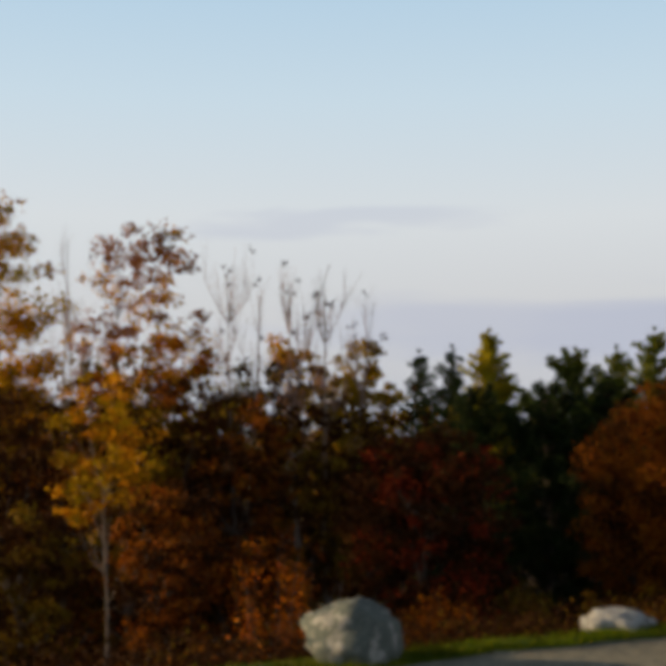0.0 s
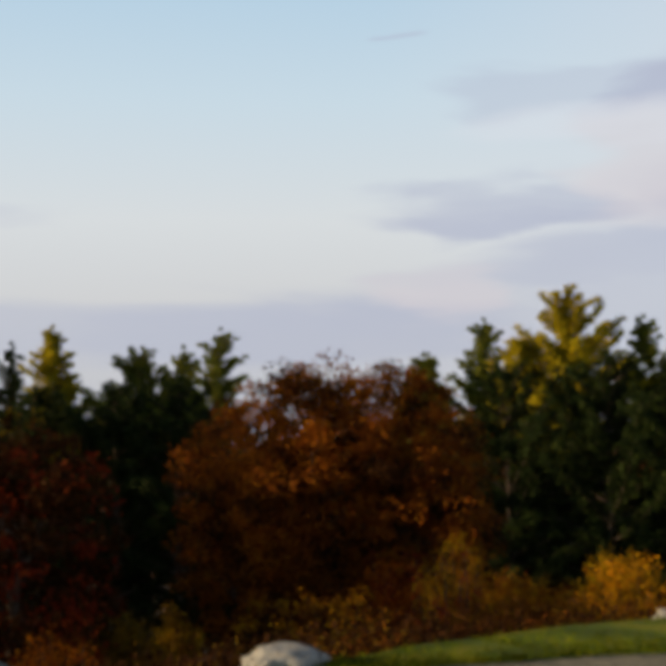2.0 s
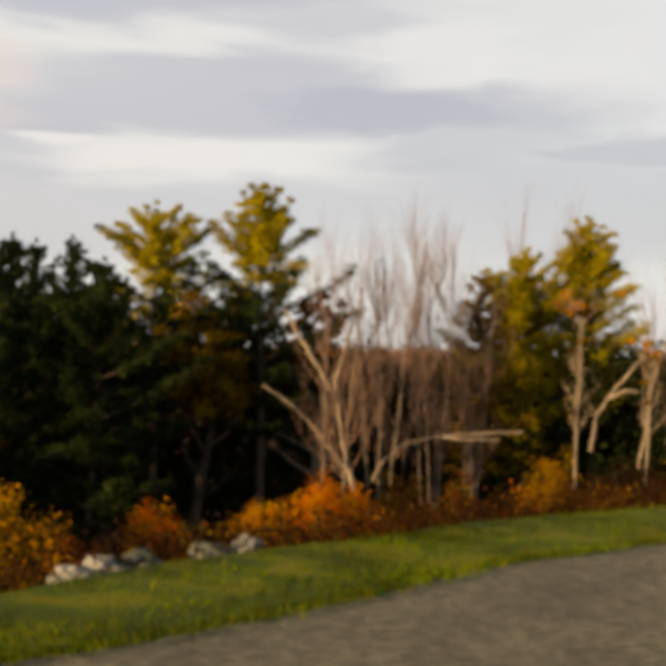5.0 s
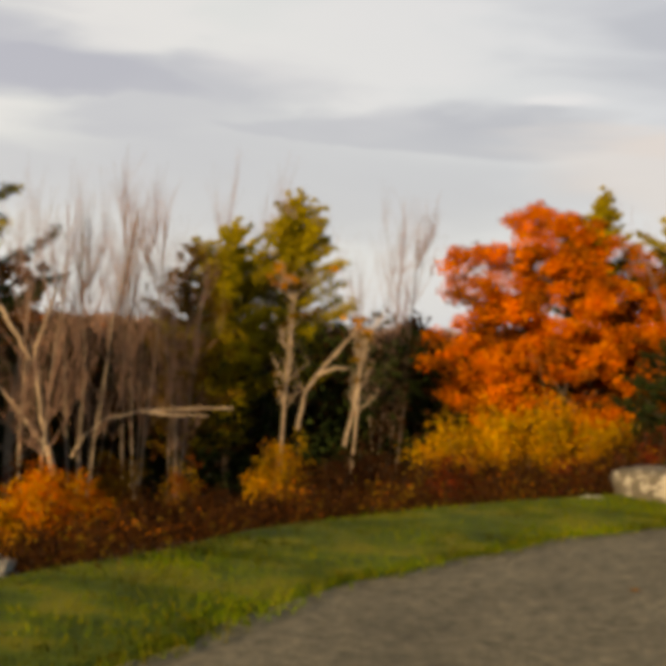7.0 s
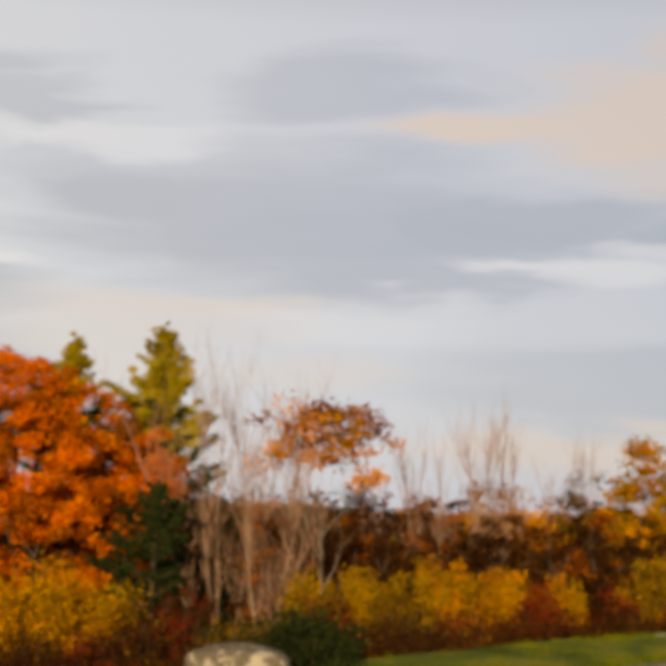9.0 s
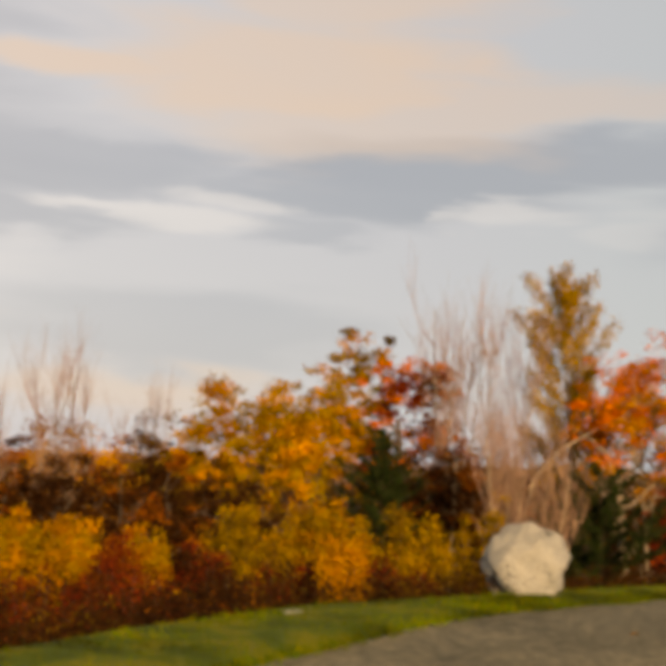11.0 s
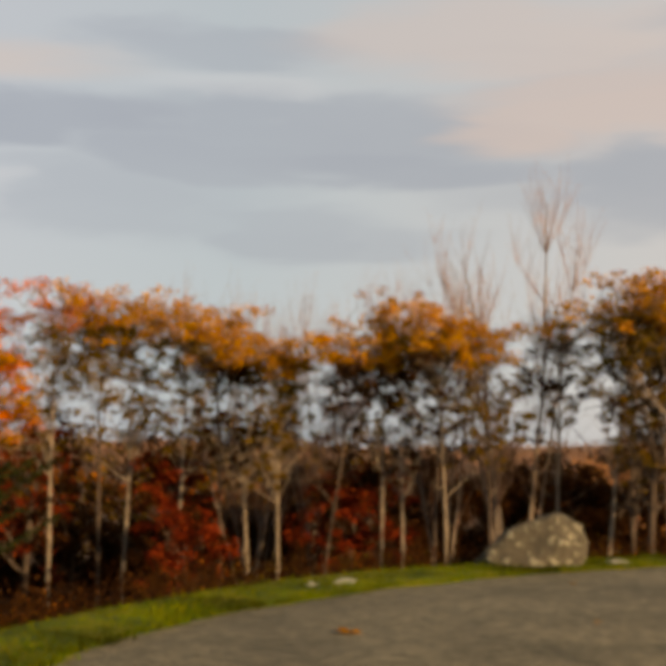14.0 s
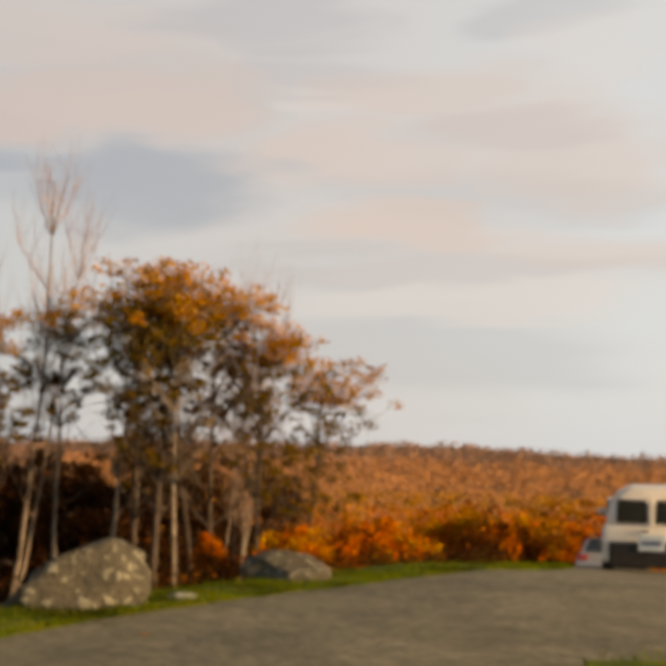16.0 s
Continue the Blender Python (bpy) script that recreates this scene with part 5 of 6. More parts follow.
pine(67.73, -16.52, 3.52, 5.56, low=0.0, seed=233, label="dark pine low in the row")
bare_tree(70.48, -21.32, 10.92, 6.18, stems=5, seed=234, label="leafless tree with fine pinkish twigs")
bare_tree(67.27, -22.71, 10.71, 5.98, stems=5, seed=235, label="leafless tree with fine pinkish twigs")
broadleaf(68.16, -20.97, 4.21, 6.64, ["brown", "russet", "brown"], "grey", bare=0.1, clumps=162, per=57, size=0.101, seed=236, label="rust and gold tree on the slope")
plume_tree(66.9, -26.9, 13.7, 5.4, ["yellow", "yellow"], seed=237, label="tall feathery golden yellow tree with upswept boughs")
bare_tree(57.78, -18.80, 3.89, 4.27, bark="weathered", stems=9, thick=1.7, spread=52, seed=238, label="multi-stemmed fan of bare grey stems")
pine(58.84, -23.21, 1.84, 8.09, low=0.0, open_=1.5, seed=239, label="dark conifer with bare lower boughs")
pine(59.62, -21.95, 0.69, 5.88, low=0.0, seed=240, label="dark conifer in shade on the slope")
broadleaf(61.57, -26.76, 7.16, 6.08, ["orange", "gold"], "grey", bare=0.48, clumps=162, per=57, size=0.092, seed=241, label="orange gold tree at the corner of the row")

# yellow scrub in front of the far row
shrub(28.00, 9.04, 0.26, 1.47, ["yellow", "olive"], per=46, stems=50, low=0.68, size=0.030, seed=242, label="dense autumn willow bush, yellow to rust")
shrub(29.10, 8.02, 0.41, 1.70, "yellow", per=46, stems=50, low=0.68, size=0.031, seed=243, label="dense autumn willow bush, yellow to rust")
shrub(27.93, 7.18, 0.41, 1.61, ["yellow", "olive"], per=46, stems=50, low=0.68, size=0.030, seed=244, label="dense autumn willow bush, yellow to rust")
shrub(31.20, 6.15, 0.55, 1.30, ["yellow", "gold"], per=46, stems=50, low=0.68, size=0.034, seed=245, label="dense autumn willow bush, yellow to rust")
shrub(29.93, 5.13, 0.46, 1.70, ["yellow", "gold"], per=46, stems=50, low=0.68, size=0.033, seed=246, label="dense autumn willow bush, yellow to rust")
shrub(27.61, 4.86, 0.18, 1.05, ["red", "russet"], per=46, stems=50, low=0.68, size=0.030, seed=247, label="dark red bush among yellow scrub")
shrub(28.59, 4.04, 0.25, 0.96, ["yellow", "gold"], per=46, stems=50, low=0.68, size=0.031, seed=248, label="dense autumn willow bush, yellow to rust")
shrub(28.42, 3.36, 0.11, 1.25, ["red", "brown"], per=46, stems=50, low=0.68, size=0.031, seed=249, label="dark red bush among yellow scrub")
shrub(32.51, 1.31, 0.55, 2.0, ["yellow", "olive"], per=46, stems=50, low=0.68, size=0.038, seed=250, label="dense autumn willow bush, yellow to rust")
shrub(34.22, -0.68, 0.86, 2.7, ["yellow", "yellow", "gold"], per=46, stems=50, low=0.68, size=0.041, seed=251, label="dense autumn willow bush, yellow to rust")
shrub(32.51, -1.99, 0.74, 2.9, ["yellow", "yellow", "olive"], per=46, stems=50, low=0.68, size=0.039, seed=252, label="dense autumn willow bush, yellow to rust")
shrub(24.03, 2.44, 0.59, 0.61, "gold", per=27, size=0.026, seed=253, label="small golden sapling in front of scrub")
# dark leaves carry the shade below the scrub
shrub(24.64, 8.59, 0.15, 1.53, ["brown", "red"], per=27, size=0.025, seed=254, label="undergrowth below yellow scrub, its shade in dark leaves")
shrub(24.58, 7.46, 0.08, 1.53, ["brown", "brown"], per=27, size=0.025, seed=255, label="undergrowth below yellow scrub, its shade in dark leaves")
shrub(24.46, 6.38, 0.07, 1.53, ["brown", "red"], per=27, size=0.025, seed=256, label="undergrowth below yellow scrub, its shade in dark leaves")
shrub(24.28, 5.35, 0.12, 1.48, ["brown", "red"], per=27, size=0.025, seed=257, label="undergrowth below yellow scrub, its shade in dark leaves")
shrub(25.10, 3.93, 0.09, 1.63, ["brown", "brown"], per=27, size=0.027, seed=258, label="undergrowth below yellow scrub, its shade in dark leaves")
shrub(25.84, 2.53, 0.13, 1.73, ["brown", "red"], per=27, size=0.028, seed=259, label="undergrowth below yellow scrub, its shade in dark leaves")
shrub(25.35, 1.21, 0.22, 1.73, ["brown", "red"], per=27, size=0.028, seed=260, label="undergrowth below yellow scrub, its shade in dark leaves")
shrub(15.50, 8.95, 0.60, 0.95, "pine", per=27, size=0.022, seed=261, label="low dark green shrub on the slope")
shrub(32.96, -4.25, 0.82, 1.67, ["yellow", "olive"], per=42, stems=44, size=0.035, seed=262, label="yellow green bush beside a round boulder")

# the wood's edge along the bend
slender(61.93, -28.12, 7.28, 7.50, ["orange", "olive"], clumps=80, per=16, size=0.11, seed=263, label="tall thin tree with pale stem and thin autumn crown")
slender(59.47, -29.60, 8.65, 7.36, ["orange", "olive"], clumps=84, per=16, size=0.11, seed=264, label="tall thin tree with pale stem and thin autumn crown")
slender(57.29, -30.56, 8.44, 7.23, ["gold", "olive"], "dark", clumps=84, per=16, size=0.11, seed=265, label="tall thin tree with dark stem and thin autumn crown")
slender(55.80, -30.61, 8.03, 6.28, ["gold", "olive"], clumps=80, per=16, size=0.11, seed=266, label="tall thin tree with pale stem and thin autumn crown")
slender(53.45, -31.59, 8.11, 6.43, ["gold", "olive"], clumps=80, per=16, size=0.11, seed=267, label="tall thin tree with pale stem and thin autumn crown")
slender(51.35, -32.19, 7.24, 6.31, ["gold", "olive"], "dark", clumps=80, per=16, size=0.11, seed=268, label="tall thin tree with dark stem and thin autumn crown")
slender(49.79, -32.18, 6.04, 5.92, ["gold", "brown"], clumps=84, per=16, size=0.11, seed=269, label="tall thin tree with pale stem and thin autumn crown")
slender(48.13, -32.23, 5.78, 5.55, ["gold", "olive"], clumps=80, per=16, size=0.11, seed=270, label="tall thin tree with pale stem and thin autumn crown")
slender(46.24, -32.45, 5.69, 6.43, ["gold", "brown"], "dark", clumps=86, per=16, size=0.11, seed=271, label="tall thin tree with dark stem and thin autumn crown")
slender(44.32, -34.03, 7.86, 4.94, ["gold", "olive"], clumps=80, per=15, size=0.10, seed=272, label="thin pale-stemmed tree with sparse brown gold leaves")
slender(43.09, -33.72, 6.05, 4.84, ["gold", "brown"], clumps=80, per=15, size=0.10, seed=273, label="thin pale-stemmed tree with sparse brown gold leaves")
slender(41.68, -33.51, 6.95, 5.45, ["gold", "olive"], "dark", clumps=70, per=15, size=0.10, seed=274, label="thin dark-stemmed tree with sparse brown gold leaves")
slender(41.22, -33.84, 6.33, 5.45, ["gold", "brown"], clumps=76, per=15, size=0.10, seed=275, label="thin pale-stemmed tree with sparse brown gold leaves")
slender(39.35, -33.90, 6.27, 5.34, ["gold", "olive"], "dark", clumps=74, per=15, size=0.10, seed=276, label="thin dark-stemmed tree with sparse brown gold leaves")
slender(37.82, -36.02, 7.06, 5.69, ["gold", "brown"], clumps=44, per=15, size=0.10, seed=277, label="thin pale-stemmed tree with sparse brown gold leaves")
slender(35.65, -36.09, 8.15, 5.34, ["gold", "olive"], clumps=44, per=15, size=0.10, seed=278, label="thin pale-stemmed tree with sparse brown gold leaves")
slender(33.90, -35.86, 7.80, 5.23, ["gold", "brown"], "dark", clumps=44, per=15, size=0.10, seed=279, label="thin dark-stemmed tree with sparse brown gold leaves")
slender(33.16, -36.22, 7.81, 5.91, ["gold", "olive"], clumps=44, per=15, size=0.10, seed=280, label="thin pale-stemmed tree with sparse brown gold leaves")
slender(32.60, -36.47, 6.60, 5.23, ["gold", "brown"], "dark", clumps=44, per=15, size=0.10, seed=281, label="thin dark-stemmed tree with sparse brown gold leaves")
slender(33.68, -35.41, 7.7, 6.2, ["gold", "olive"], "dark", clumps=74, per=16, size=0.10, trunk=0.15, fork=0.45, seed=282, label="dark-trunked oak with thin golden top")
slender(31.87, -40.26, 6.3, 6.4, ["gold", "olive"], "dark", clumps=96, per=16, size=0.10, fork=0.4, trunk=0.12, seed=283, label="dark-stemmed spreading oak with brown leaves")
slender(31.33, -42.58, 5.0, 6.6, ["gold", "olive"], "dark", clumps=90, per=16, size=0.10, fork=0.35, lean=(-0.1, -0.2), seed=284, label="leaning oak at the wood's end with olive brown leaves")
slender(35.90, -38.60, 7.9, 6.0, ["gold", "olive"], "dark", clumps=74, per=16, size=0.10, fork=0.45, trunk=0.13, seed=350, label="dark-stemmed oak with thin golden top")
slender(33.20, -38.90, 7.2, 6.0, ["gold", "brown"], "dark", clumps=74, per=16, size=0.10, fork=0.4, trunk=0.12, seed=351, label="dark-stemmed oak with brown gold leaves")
# mauve leaves paint the pink light on this tip
bare_tree(37.99, -42.76, 9.86, 0.89, stems=1, leaf="mauve", seed=285, label="thin bare leading shoot, pink light in its leaf colour")
bare_tree(41.40, -38.53, 12.02, 5.14, stems=5, thick=1.2, spread=66, seed=286, label="tall leafless pale tree above the wood")
bare_tree(44.22, -37.85, 9.11, 4.02, stems=4, seed=287, label="leafless tree in the wood")
bare_tree(51.86, -34.09, 8.51, 4.17, stems=4, seed=288, label="leafless tree in the wood")
bare_tree(49.36, -36.37, 8.67, 4.17, stems=4, seed=289, label="leafless tree in the wood")
bare_tree(34.95, -45.27, 9.03, 4.17, stems=4, seed=290, label="leafless tree in the wood")
bare_tree(54.94, -37.97, 9.15, 5.45, stems=5, seed=291, label="leafless tree in the wood")
bare_tree(53.02, -39.76, 8.52, 5.03, stems=4, seed=292, label="leafless tree in the wood")
broadleaf(61.94, -29.93, 3.6, 5.03, ["red", "red", "brown"], "dark", bare=0.15, clumps=108, per=57, size=0.095, seed=293, label="dark red young maple in the wood")
broadleaf(54.59, -32.23, 2.6, 3.91, ["red", "red", "brown"], "dark", bare=0.15, clumps=108, per=57, size=0.089, seed=294, label="dark red young maple in the wood")
broadleaf(51.85, -30.52, -0.92, 4.26, ["red", "red", "brown"], "dark", bare=0.15, clumps=108, per=57, size=0.084, seed=295, label="dark red young maple in the wood")
broadleaf(46.56, -34.14, 1.22, 4.18, ["red", "red", "brown"], "dark", bare=0.15, clumps=108, per=57, size=0.083, seed=296, label="dark red young maple in the wood")
broadleaf(45.93, -35.31, 2.01, 4.45, ["red", "brown"], "dark", bare=0.1, clumps=126, per=57, size=0.078, seed=297, label="dark red young maple in the wood")
# shade between the trunks, painted as near-black leaves
broadleaf(67.99, -32.41, -0.69, 5.99, ["brown", "brown"], "dark", bare=0.0, clumps=144, per=48, size=0.105, seed=298, label="undergrowth inside the wood, its shade in dark leaves")
broadleaf(64.99, -35.03, -1.22, 5.92, ["brown", "brown"], "dark", bare=0.0, clumps=144, per=48, size=0.104, seed=299, label="undergrowth inside the wood, its shade in dark leaves")
broadleaf(62.19, -37.09, -1.74, 5.85, ["brown", "brown"], "dark", bare=0.0, clumps=144, per=48, size=0.102, seed=300, label="undergrowth inside the wood, its shade in dark leaves")
broadleaf(59.35, -38.94, -0.40, 5.77, ["brown", "brown"], "dark", bare=0.0, clumps=144, per=48, size=0.101, seed=301, label="undergrowth inside the wood, its shade in dark leaves")
broadleaf(56.48, -40.60, -0.90, 5.70, ["brown", "brown"], "dark", bare=0.0, clumps=144, per=48, size=0.100, seed=302, label="undergrowth inside the wood, its shade in dark leaves")
broadleaf(55.03, -40.71, 0.76, 5.31, ["brown", "brown"], "dark", bare=0.0, clumps=144, per=48, size=0.093, seed=303, label="undergrowth inside the wood, its shade in dark leaves")
broadleaf(51.65, -42.52, 1.98, 5.24, ["brown", "brown"], "dark", bare=0.0, clumps=144, per=48, size=0.092, seed=304, label="undergrowth inside the wood, its shade in dark leaves")
broadleaf(48.94, -43.57, 1.50, 5.17, ["brown", "brown"], "dark", bare=0.0, clumps=144, per=48, size=0.091, seed=305, label="undergrowth inside the wood, its shade in dark leaves")
broadleaf(45.87, -44.69, 1.03, 5.10, ["brown", "brown"], "dark", bare=0.0, clumps=144, per=48, size=0.089, seed=306, label="undergrowth inside the wood, its shade in dark leaves")
broadleaf(43.16, -45.41, 2.18, 5.04, ["brown", "brown"], "dark", bare=0.0, clumps=144, per=48, size=0.088, seed=307, label="undergrowth inside the wood, its shade in dark leaves")
broadleaf(40.43, -46.00, 1.71, 4.97, ["brown", "brown"], "dark", bare=0.0, clumps=144, per=48, size=0.087, seed=308, label="undergrowth inside the wood, its shade in dark leaves")

# low scrub beyond the wood
shrub(23.11, -25.25, 0.08, 1.68, ["orange", "gold"], per=42, stems=40, size=0.042, seed=309, label="low orange scrub on the southern slope")
shrub(24.34, -25.93, -0.29, 1.53, ["russet", "orange"], per=42, stems=40, size=0.043, seed=310, label="low orange scrub on the southern slope")
shrub(22.77, -28.44, 0.05, 1.85, ["orange", "gold"], per=42, stems=40, size=0.046, seed=311, label="low orange scrub on the southern slope")
shrub(22.32, -31.61, 0.28, 2.02, ["orange", "russet"], per=42, stems=40, size=0.050, seed=312, label="low orange scrub on the southern slope")
shrub(21.40, -33.81, -0.01, 2.25, ["orange", "gold"], per=42, stems=40, size=0.053, seed=313, label="low orange scrub on the southern slope")
shrub(20.47, -35.97, 0.19, 2.50, ["gold", "russet"], per=42, stems=40, size=0.056, seed=314, label="low orange scrub on the southern slope")
shrub(19.25, -34.11, -0.19, 2.13, ["orange", "red"], per=42, stems=40, size=0.053, seed=315, label="low orange scrub on the southern slope")
shrub(26.29, -28.45, -0.40, 1.90, ["orange", "russet"], per=42, stems=40, size=0.048, seed=316, label="low orange scrub on the southern slope")
shrub(27.57, -25.82, -0.51, 1.26, ["orange", "russet"], per=42, stems=40, size=0.045, seed=317, label="low orange scrub on the southern slope")

shrub(21.70, -15.23, 0.33, 1.5, ["orange", "gold"], per=44, stems=40, low=0.3, size=0.04, seed=337, label="bright orange gold bush below the road's edge")
shrub(21.40, -18.46, 0.38, 1.9, ["orange", "russet"], per=44, stems=40, low=0.3, size=0.04, seed=338, label="bright orange gold bush below the road's edge")
shrub(20.32, -16.68, 0.23, 1.4, ["gold", "orange"], per=44, stems=40, low=0.3, size=0.04, seed=339, label="bright orange gold bush below the road's edge")
shrub(20.78, -22.73, 0.45, 2.0, ["orange", "gold"], per=44, stems=40, low=0.3, size=0.04, seed=340, label="bright orange gold bush below the road's edge")
shrub(19.57, -20.93, 0.24, 1.6, ["orange", "russet"], per=44, stems=40, low=0.3, size=0.04, seed=341, label="bright orange gold bush below the road's edge")

broadleaf(47.12, -44.72, 2.0, 6.0, ["brown"], "dark", bare=0.0, clumps=130, per=52, size=0.1, seed=330, label="dark brown thicket behind the last trunks of the wood")
broadleaf(46.04, -47.77, 2.6, 5.6, ["brown"], "dark", bare=0.0, clumps=130, per=52, size=0.1, seed=331, label="dark brown thicket behind the last trunks of the wood")
broadleaf(42.96, -47.23, 2.1, 5.4, ["brown"], "dark", bare=0.0, clumps=130, per=52, size=0.1, seed=332, label="dark brown thicket behind the last trunks of the wood")
broadleaf(41.89, -50.04, 2.5, 5.4, ["brown"], "dark", bare=0.0, clumps=130, per=52, size=0.1, seed=333, label="dark brown thicket behind the last trunks of the wood")
broadleaf(39.14, -49.13, 1.9, 5.2, ["brown"], "dark", bare=0.0, clumps=130, per=52, size=0.1, seed=334, label="dark brown thicket behind the last trunks of the wood")
broadleaf(38.00, -51.81, 1.6, 5.2, ["brown"], "dark", bare=0.0, clumps=130, per=52, size=0.1, seed=335, label="dark brown thicket behind the last trunks of the wood")
broadleaf(36.88, -54.40, 1.2, 4.8, ["brown"], "dark", bare=0.0, clumps=130, per=52, size=0.1, seed=336, label="dark brown thicket behind the last trunks of the wood")

# trees added out of view west of the first bend, to cast shade
broadleaf(-13, 27, 9.5, 4.2, ["brown", "gold"], "dark", bare=0.25, clumps=110, per=40, size=0.09, seed=323, label="tall tree added out of view to cast shade")
broadleaf(-18, 28, 10, 4.2, ["brown", "gold"], "dark", bare=0.25, clumps=110, per=40, size=0.09, seed=325, label="tall tree added out of view to cast shade")
broadleaf(-15, 31, 10, 4.2, ["brown", "gold"], "dark", bare=0.25, clumps=110, per=40, size=0.09, seed=326, label="tall tree added out of view to cast shade")
broadleaf(-12, 30, 10, 4.2, ["brown", "gold"], "dark", bare=0.25, clumps=110, per=40, size=0.09, seed=327, label="tall tree added out of view to cast shade")

# dead limbs on the slope
log([(31.50, 27.98, -2.32), (31.65, 27.76, -1.78), (31.96, 27.29, -1.26), (32.53, 26.40, -1.00), (33.14, 25.38, -0.88), (33.75, 24.28, -0.80)], 0.05, "long bleached dead limb leaning over the slope")
log([(32.45, 26.35, -0.99), (32.82, 25.73, -1.06), (33.35, 24.80, -1.06)], 0.04, "bleached side branch of a dead limb")
log([(29.55, 27.61, -1.80), (29.18, 28.09, -0.98), (28.91, 28.42, -0.50), (28.49, 28.93, 0.09), (28.10, 29.39, 0.44)], 0.06, "bleached low limb of a forked tree")
log([(29.71, 27.90, -0.08), (29.33, 28.39, 0.93), (28.90, 28.91, 2.02), (28.70, 29.15, 2.62)], 0.08, "pale slanting limb of a forked tree")
log([(30.02, 27.49, -2.67), (29.83, 27.74, -1.59), (29.69, 27.92, -0.27), (29.61, 28.02, 0.58), (29.80, 27.77, 1.67), (29.91, 27.64, 2.28)], 0.09, "pale forked trunk of a leafless tree")
log([(37.08, 23.79, -1.51), (37.16, 23.61, -0.34), (37.36, 23.18, 0.39), (37.69, 22.40, 1.40), (37.78, 22.18, 1.80)], 0.055, "sunlit slanting pale trunk")
log([(37.26, 23.40, 0.12), (37.51, 22.82, 0.41), (37.64, 22.53, 0.36)], 0.05, "short pale side limb")
log([(37.66, 22.47, -1.95), (37.77, 22.21, -0.52), (37.80, 22.13, 0.64), (37.89, 21.93, 1.43), (38.04, 21.55, 2.16)], 0.055, "sunlit pale crooked trunk")
log([(63.00, -21.63, -0.76), (62.78, -22.02, 1.21), (62.20, -23.01, 2.60), (61.18, -24.67, 3.83), (59.88, -26.62, 5.06)], 0.09, "long slanting grey limb")

# ---- boulders ----
boulder(0.14, 9.5, 0.76, 0.7, 0.50, 20, "grey", 3, "grey granite boulder on the grass verge", rough=0.34, round_=0.2)
boulder(-2.04, 9.32, 0.5, 0.5, 0.16, 0, "pale", 4, "low pale stone at the edge of the wood")
boulder(2.4, 11.1, 0.62, 0.5, 0.26, 10, "pale", 8, "small cream coloured rock on the verge", rough=0.5, round_=0.08)
boulder(14.9, 9.46, 0.6, 0.98, 0.36, -25, "spotted", 12, "blocky lichen-spotted boulder beside low shrubs", round_=0.6, rough=0.14, box=0.5)
boulder(20.16, 1.86, 0.96, 0.9, 0.80, 0, "speckled", 17, "large round pale grey mottled boulder beside the road", rough=0.4, round_=0.3)
boulder(20.95, -7.0, 1.36, 1.05, 0.80, -158, "dark", 23, "large dark lichen-covered boulder at the wood's edge", sink=0.33, slope=0.32, round_=0.03, rough=0.36, box=0.75)
boulder(20.0, -10.1, 1.1, 0.95, 0.52, -160, "dark", 29, "low mossy boulder on the grass verge", sink=0.22, slope=-0.1, rough=0.45, round_=0.1)
boulder(6.55, 12.45, 0.32, 0.3, 0.15, 30, "pale", 31, "low pale stones at the edge of the grass", round_=0.0, rough=0.75)
boulder(6.9, 12.55, 0.36, 0.3, 0.2, 70, "pale", 32, "pale weathered stone at the edge of the grass", round_=0.0, rough=0.75)
boulder(7.25, 12.55, 0.36, 0.35, 0.19, 0, "grey", 33, "small grey stone at the edge of the grass", round_=0.0, rough=0.75)
boulder(7.9, 12.4, 0.34, 0.35, 0.19, 50, "grey", 35, "grey stone below golden bushes", round_=0.0, rough=0.75)
boulder(8.2, 12.35, 0.3, 0.3, 0.2, 10, "pale", 37, "pale stone below golden bushes", round_=0.0, rough=0.75)
boulder(14.5, 10.0, 0.16, 0.3, 0.08, 0, "pale", 41, "flat pale stone lying in the grass")
boulder(15.15, 9.15, 0.16, 0.26, 0.08, 0, "pale", 43, "flat pale stone lying in the grass")
boulder(18.3, 5.1, 0.2, 0.3, 0.08, 40, "pale", 45, "flat pale stone lying in the grass")
boulder(21.07, -3.74, 0.2, 0.36, 0.1, 0, "pale", 47, "flat pale stone lying in the grass")
boulder(21.1, -3.3, 0.16, 0.2, 0.09, 0, "pale", 49, "small pale stone lying in the grass")
boulder(20.3, -7.85, 0.3, 0.2, 0.1, 20, "pale", 51, "flat pale stone in front of a boulder")

# ---- parked vehicles and small things ----
m = Mat("white_paint", 0.3)
m.color(m.ramp(m.noise(2.5, 4.0), [(0.3, (0.62, 0.60, 0.56)), (0.7, (0.80, 0.78, 0.74))]))
WHITE = m.mat
m = Mat("silver_paint", 0.3, 0.4)
m.color(m.ramp(m.noise(2.0, 4.0), [(0.3, (0.40, 0.41, 0.42)), (0.7, (0.55, 0.56, 0.57))]))
SILVER = m.mat
m = Mat("black_plastic", 0.55)
m.color(m.ramp(m.noise(14.0, 4.0), [(0.3, (0.012, 0.012, 0.013)), (0.7, (0.03, 0.03, 0.032))]))
BLACK = m.mat
m = Mat("tinted_glass", 0.08)
m.color(m.ramp(m.noise(1.2, 2.0), [(0.3, (0.012, 0.014, 0.015)), (0.7, (0.025, 0.028, 0.03))]))
m.bsdf.inputs["Specular IOR Level"].default_value = 0.5
GLASS = m.mat
m = Mat("plate_blue", 0.4)
m.color(m.ramp(m.noise(3.0, 2.0), [(0.3, (0.42, 0.52, 0.62)), (0.7, (0.55, 0.64, 0.72))]))
PLATE = m.mat
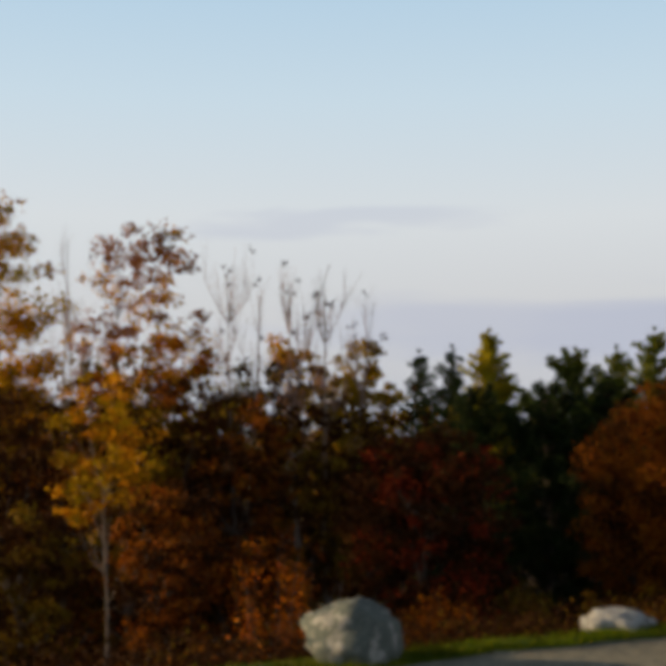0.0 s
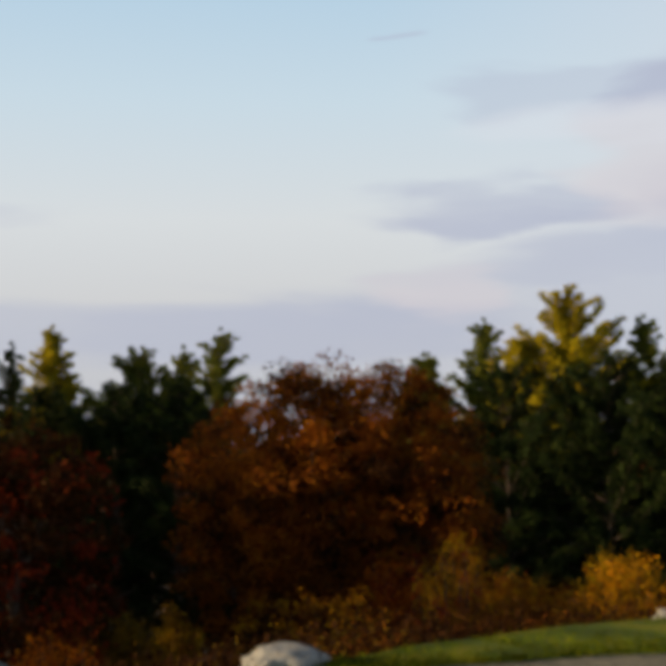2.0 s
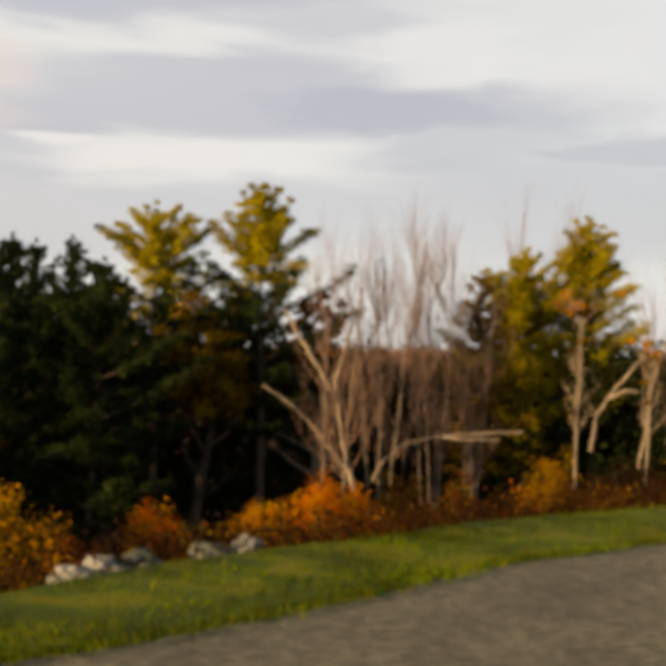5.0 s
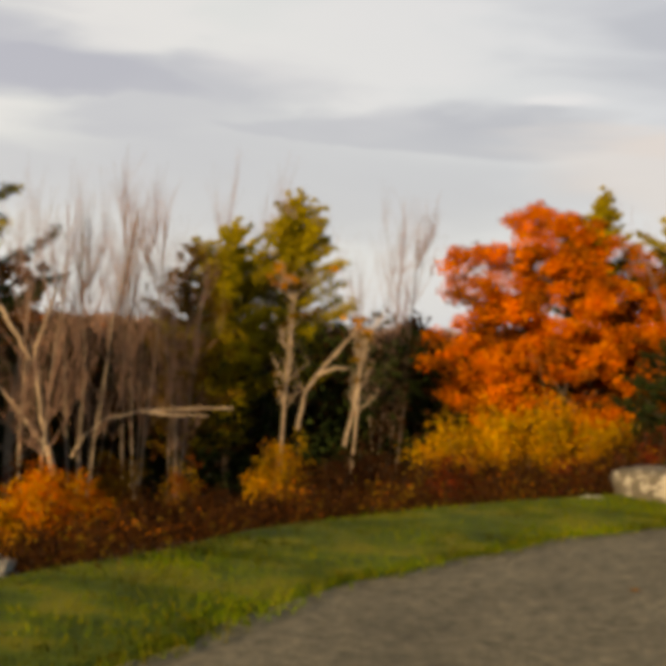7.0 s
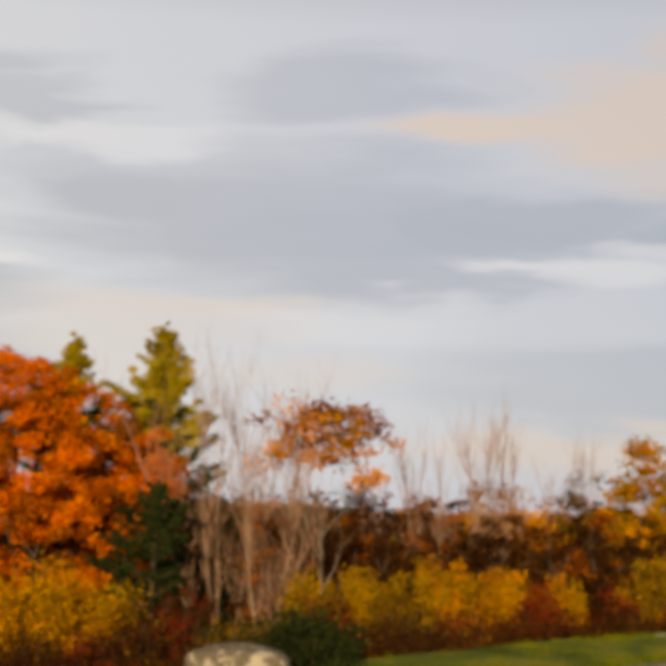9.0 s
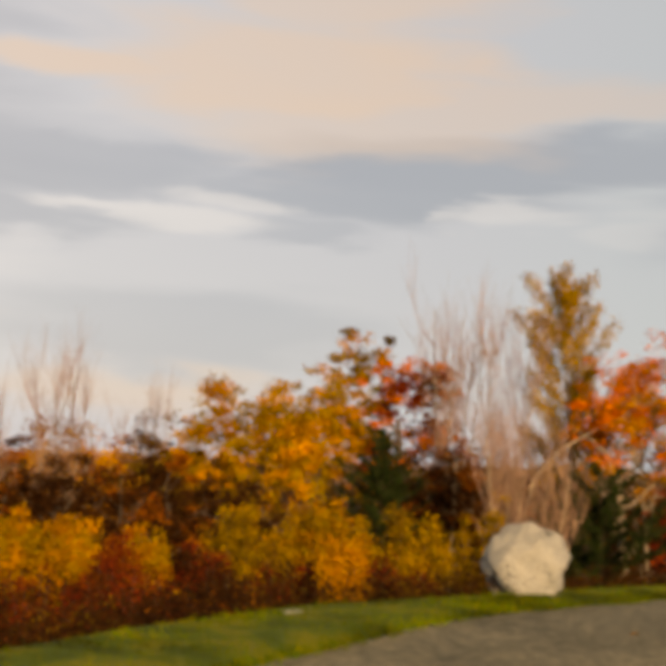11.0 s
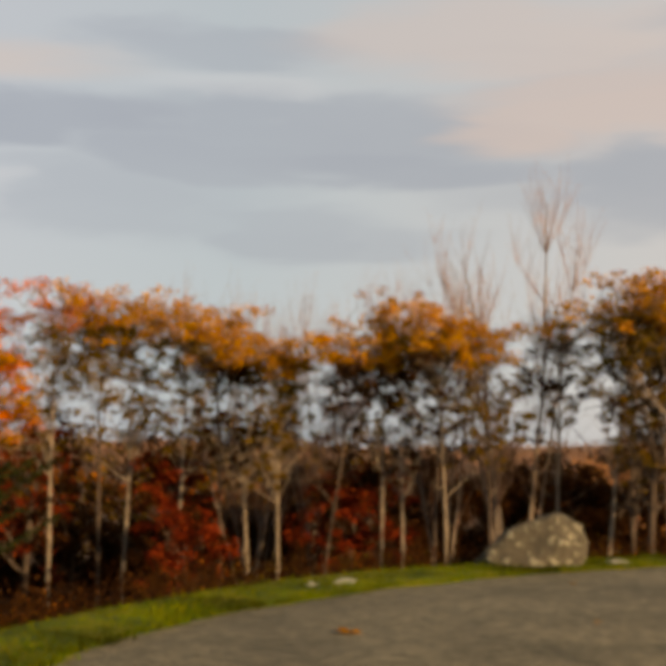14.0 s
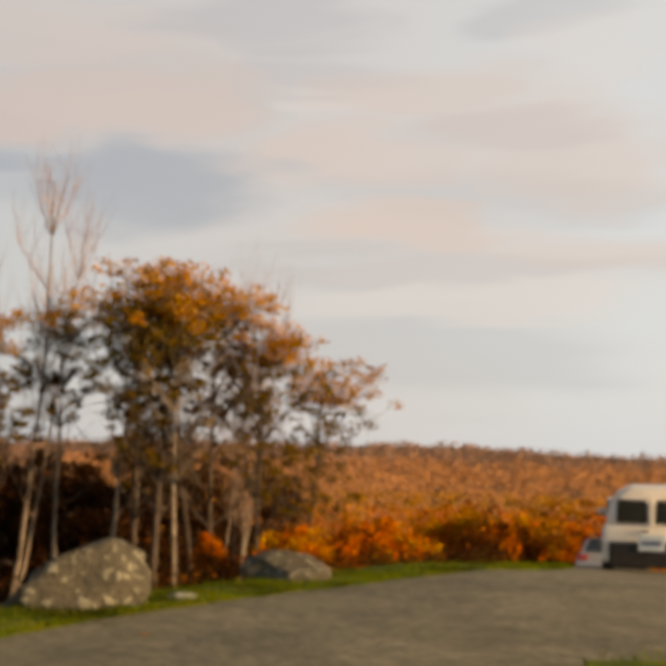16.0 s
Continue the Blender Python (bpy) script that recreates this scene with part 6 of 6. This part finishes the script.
m = Mat("plate_letters", 0.5)
m.color(m.ramp(m.noise(30.0, 2.0), [(0.3, (0.05, 0.07, 0.16)), (0.7, (0.08, 0.10, 0.2))]))
INK = m.mat
m = Mat("lamp_red", 0.15)
m.color(m.ramp(m.noise(9.0, 2.0), [(0.3, (0.30, 0.02, 0.02)), (0.7, (0.42, 0.05, 0.03))]))
LAMP = m.mat
m = Mat("chrome", 0.15, 1.0)
m.color(m.ramp(m.noise(9.0, 2.0), [(0.3, (0.6, 0.58, 0.55)), (0.7, (0.8, 0.78, 0.75))]))
CHROME = m.mat


def block(w, d, h, bevel, top=1.0, top_d=1.0, segs=3):
    """A rounded block on z = 0, narrower at the top by the given shares."""
    bm = bmesh.new()
    bmesh.ops.create_cube(bm, size=1.0)
    for v in bm.verts:
        k = (top, top_d) if v.co.z > 0 else (1, 1)
        v.co = Vector((v.co.x * w * k[0], v.co.y * d * k[1], (v.co.z + 0.5) * h))
    bmesh.ops.bevel(bm, geom=bm.edges[:], offset=bevel, segments=segs, affect="EDGES", profile=0.5)
    return bm


def moved(bm, x, y, z):
    bmesh.ops.translate(bm, verts=bm.verts[:], vec=(x, y, z))
    return bm


def wheel_parts(ob, x, y, r):
    bm = bmesh.new()
    bmesh.ops.create_cone(bm, cap_ends=True, segments=28, radius1=r, radius2=r, depth=0.2, matrix=Matrix.Rotation(math.pi / 2, 4, "Y"))
    bmesh.ops.bevel(bm, geom=[e for e in bm.edges if len(e.link_faces) == 2 and e.calc_face_angle() > 1.0], offset=0.03, segments=2, affect="EDGES")
    tyre = part("wheel", moved(bm, x, y, r), BLACK, ob)
    bm = bmesh.new()
    bmesh.ops.create_cone(bm, cap_ends=True, segments=20, radius1=r * 0.6, radius2=r * 0.52, depth=0.23, matrix=Matrix.Rotation(math.pi / 2, 4, "Y"))
    part("rim", moved(bm, x, y, r), CHROME, tyre)


def van(x, y, turn):
    """A boxy white van seen from behind."""
    ob = thing("van", x, y, land_at(x, y), "boxy white van parked on the road, rear towards the bend", "van", turn=turn)
    part("body", moved(block(1.78, 4.3, 0.66, 0.09, 0.97, 0.99), 0, 0, 0.32), WHITE, ob, smooth=True)
    part("cabin", moved(block(1.70, 3.3, 0.62, 0.2, 0.82, 0.92), 0, 0.45, 0.93), WHITE, ob, smooth=True)
    part("roof", moved(block(1.34, 2.9, 0.17, 0.08, 0.62, 0.9), 0, 0.45, 1.50), WHITE, ob, smooth=True)
    for s in (-1, 1):
        part("rear_window", moved(block(0.57, 0.06, 0.43, 0.028, 0.9), s * 0.345, 2.06, 1.03), GLASS, ob, "dark rounded rear window")
        part("side_window", moved(block(0.04, 2.3, 0.36, 0.015, 1.0, 0.92), s * 0.79, 0.4, 1.06), GLASS, ob)
        part("mirror", moved(block(0.20, 0.10, 0.16, 0.04), s * 0.98, -0.9, 1.0), CHROME, ob)
        wheel_parts(ob, s * 0.78, 1.35, 0.33)
        wheel_parts(ob, s * 0.78, -1.4, 0.33)
    part("centre_post", moved(block(0.09, 0.05, 0.5, 0.02), 0, 2.08, 0.99), WHITE, ob)
    part("bumper", moved(block(1.5, 0.22, 0.46, 0.05), 0, 2.12, 0.24), BLACK, ob, "black plastic rear bumper")
    plate = part("number_plate", moved(block(0.46, 0.03, 0.28, 0.01), 0, 2.25, 0.56), PLATE, ob, "pale blue number plate")
    for k in range(6):
        part("bar", moved(block(0.035, 0.008, 0.09, 0.002, segs=1), -0.15 + 0.06 * k, 2.268, 0.65), INK, plate)
    part("door_handle", moved(block(0.16, 0.05, 0.04, 0.01), 0.12, 2.16, 0.88), CHROME, ob)
    return ob


def hatchback(x, y, turn):
    ob = thing("car", x, y, land_at(x, y), "low silver car parked beyond the van", "car", turn=turn)
    ob.rotation_euler.x = radians(13.3)
    part("body", moved(block(1.72, 4.1, 0.56, 0.12, 0.95, 0.98), 0, 0, 0.22), SILVER, ob, smooth=True)
    part("cabin", moved(block(1.56, 2.5, 0.52, 0.14, 0.80, 0.72), 0, 0.35, 0.74), SILVER, ob, smooth=True)
    part("rear_window", moved(block(1.36, 0.08, 0.46, 0.05, 0.80), 0, 1.50, 0.72), GLASS, ob, "dark sloping rear window")
    for s in (-1, 1):
        part("side_window", moved(block(0.04, 1.8, 0.30, 0.02, 1.0, 0.75), s * 0.72, 0.35, 0.84), GLASS, ob)
        part("tail_light", moved(block(0.22, 0.06, 0.14, 0.02), s * 0.68, 2.03, 0.56), LAMP, ob)
        wheel_parts(ob, s * 0.76, 1.25, 0.30)
        wheel_parts(ob, s * 0.76, -1.3, 0.30)
    part("bumper", moved(block(1.66, 0.16, 0.24, 0.05), 0, 2.02, 0.2), BLACK, ob)
    return ob


van(16.9, -22.5, radians(4))
hatchback(18.25, -29.3, radians(4))

# fallen leaves on the asphalt
fallen = np.random.default_rng(77)
for x, y, s in ((19.0, -1.3, 0.09), (17.3, 2.4, 0.035), (18.0, -3.2, 0.03), (15.9, 5.2, 0.03), (19.6, -5.6, 0.035), (12.4, 8.1, 0.03), (10.2, 8.8, 0.03)):
    bm = bmesh.new()
    ring_ = [bm.verts.new((s * math.cos(a) * (1 + 0.35 * math.cos(5 * a)), s * math.sin(a) * (1 + 0.35 * math.cos(5 * a)), 0.012 + 0.25 * s * math.cos(2 * a + 1) ** 2)) for a in np.arange(20) * math.pi / 10]
    mid_ = bm.verts.new((0, 0, 0.01))
    for k in range(20):
        bm.faces.new((mid_, ring_[k], ring_[(k + 1) % 20]))
    leaf_ = part("fallen_leaf", bm, LEAF["gold"])
    leaf_.location, leaf_.rotation_euler = (x, y, land_at(x, y)), (0, 0, fallen.uniform(0, 6))
    tagged(leaf_, "curled yellow fallen leaf lying on the asphalt", "leaf", "leaves on the road")
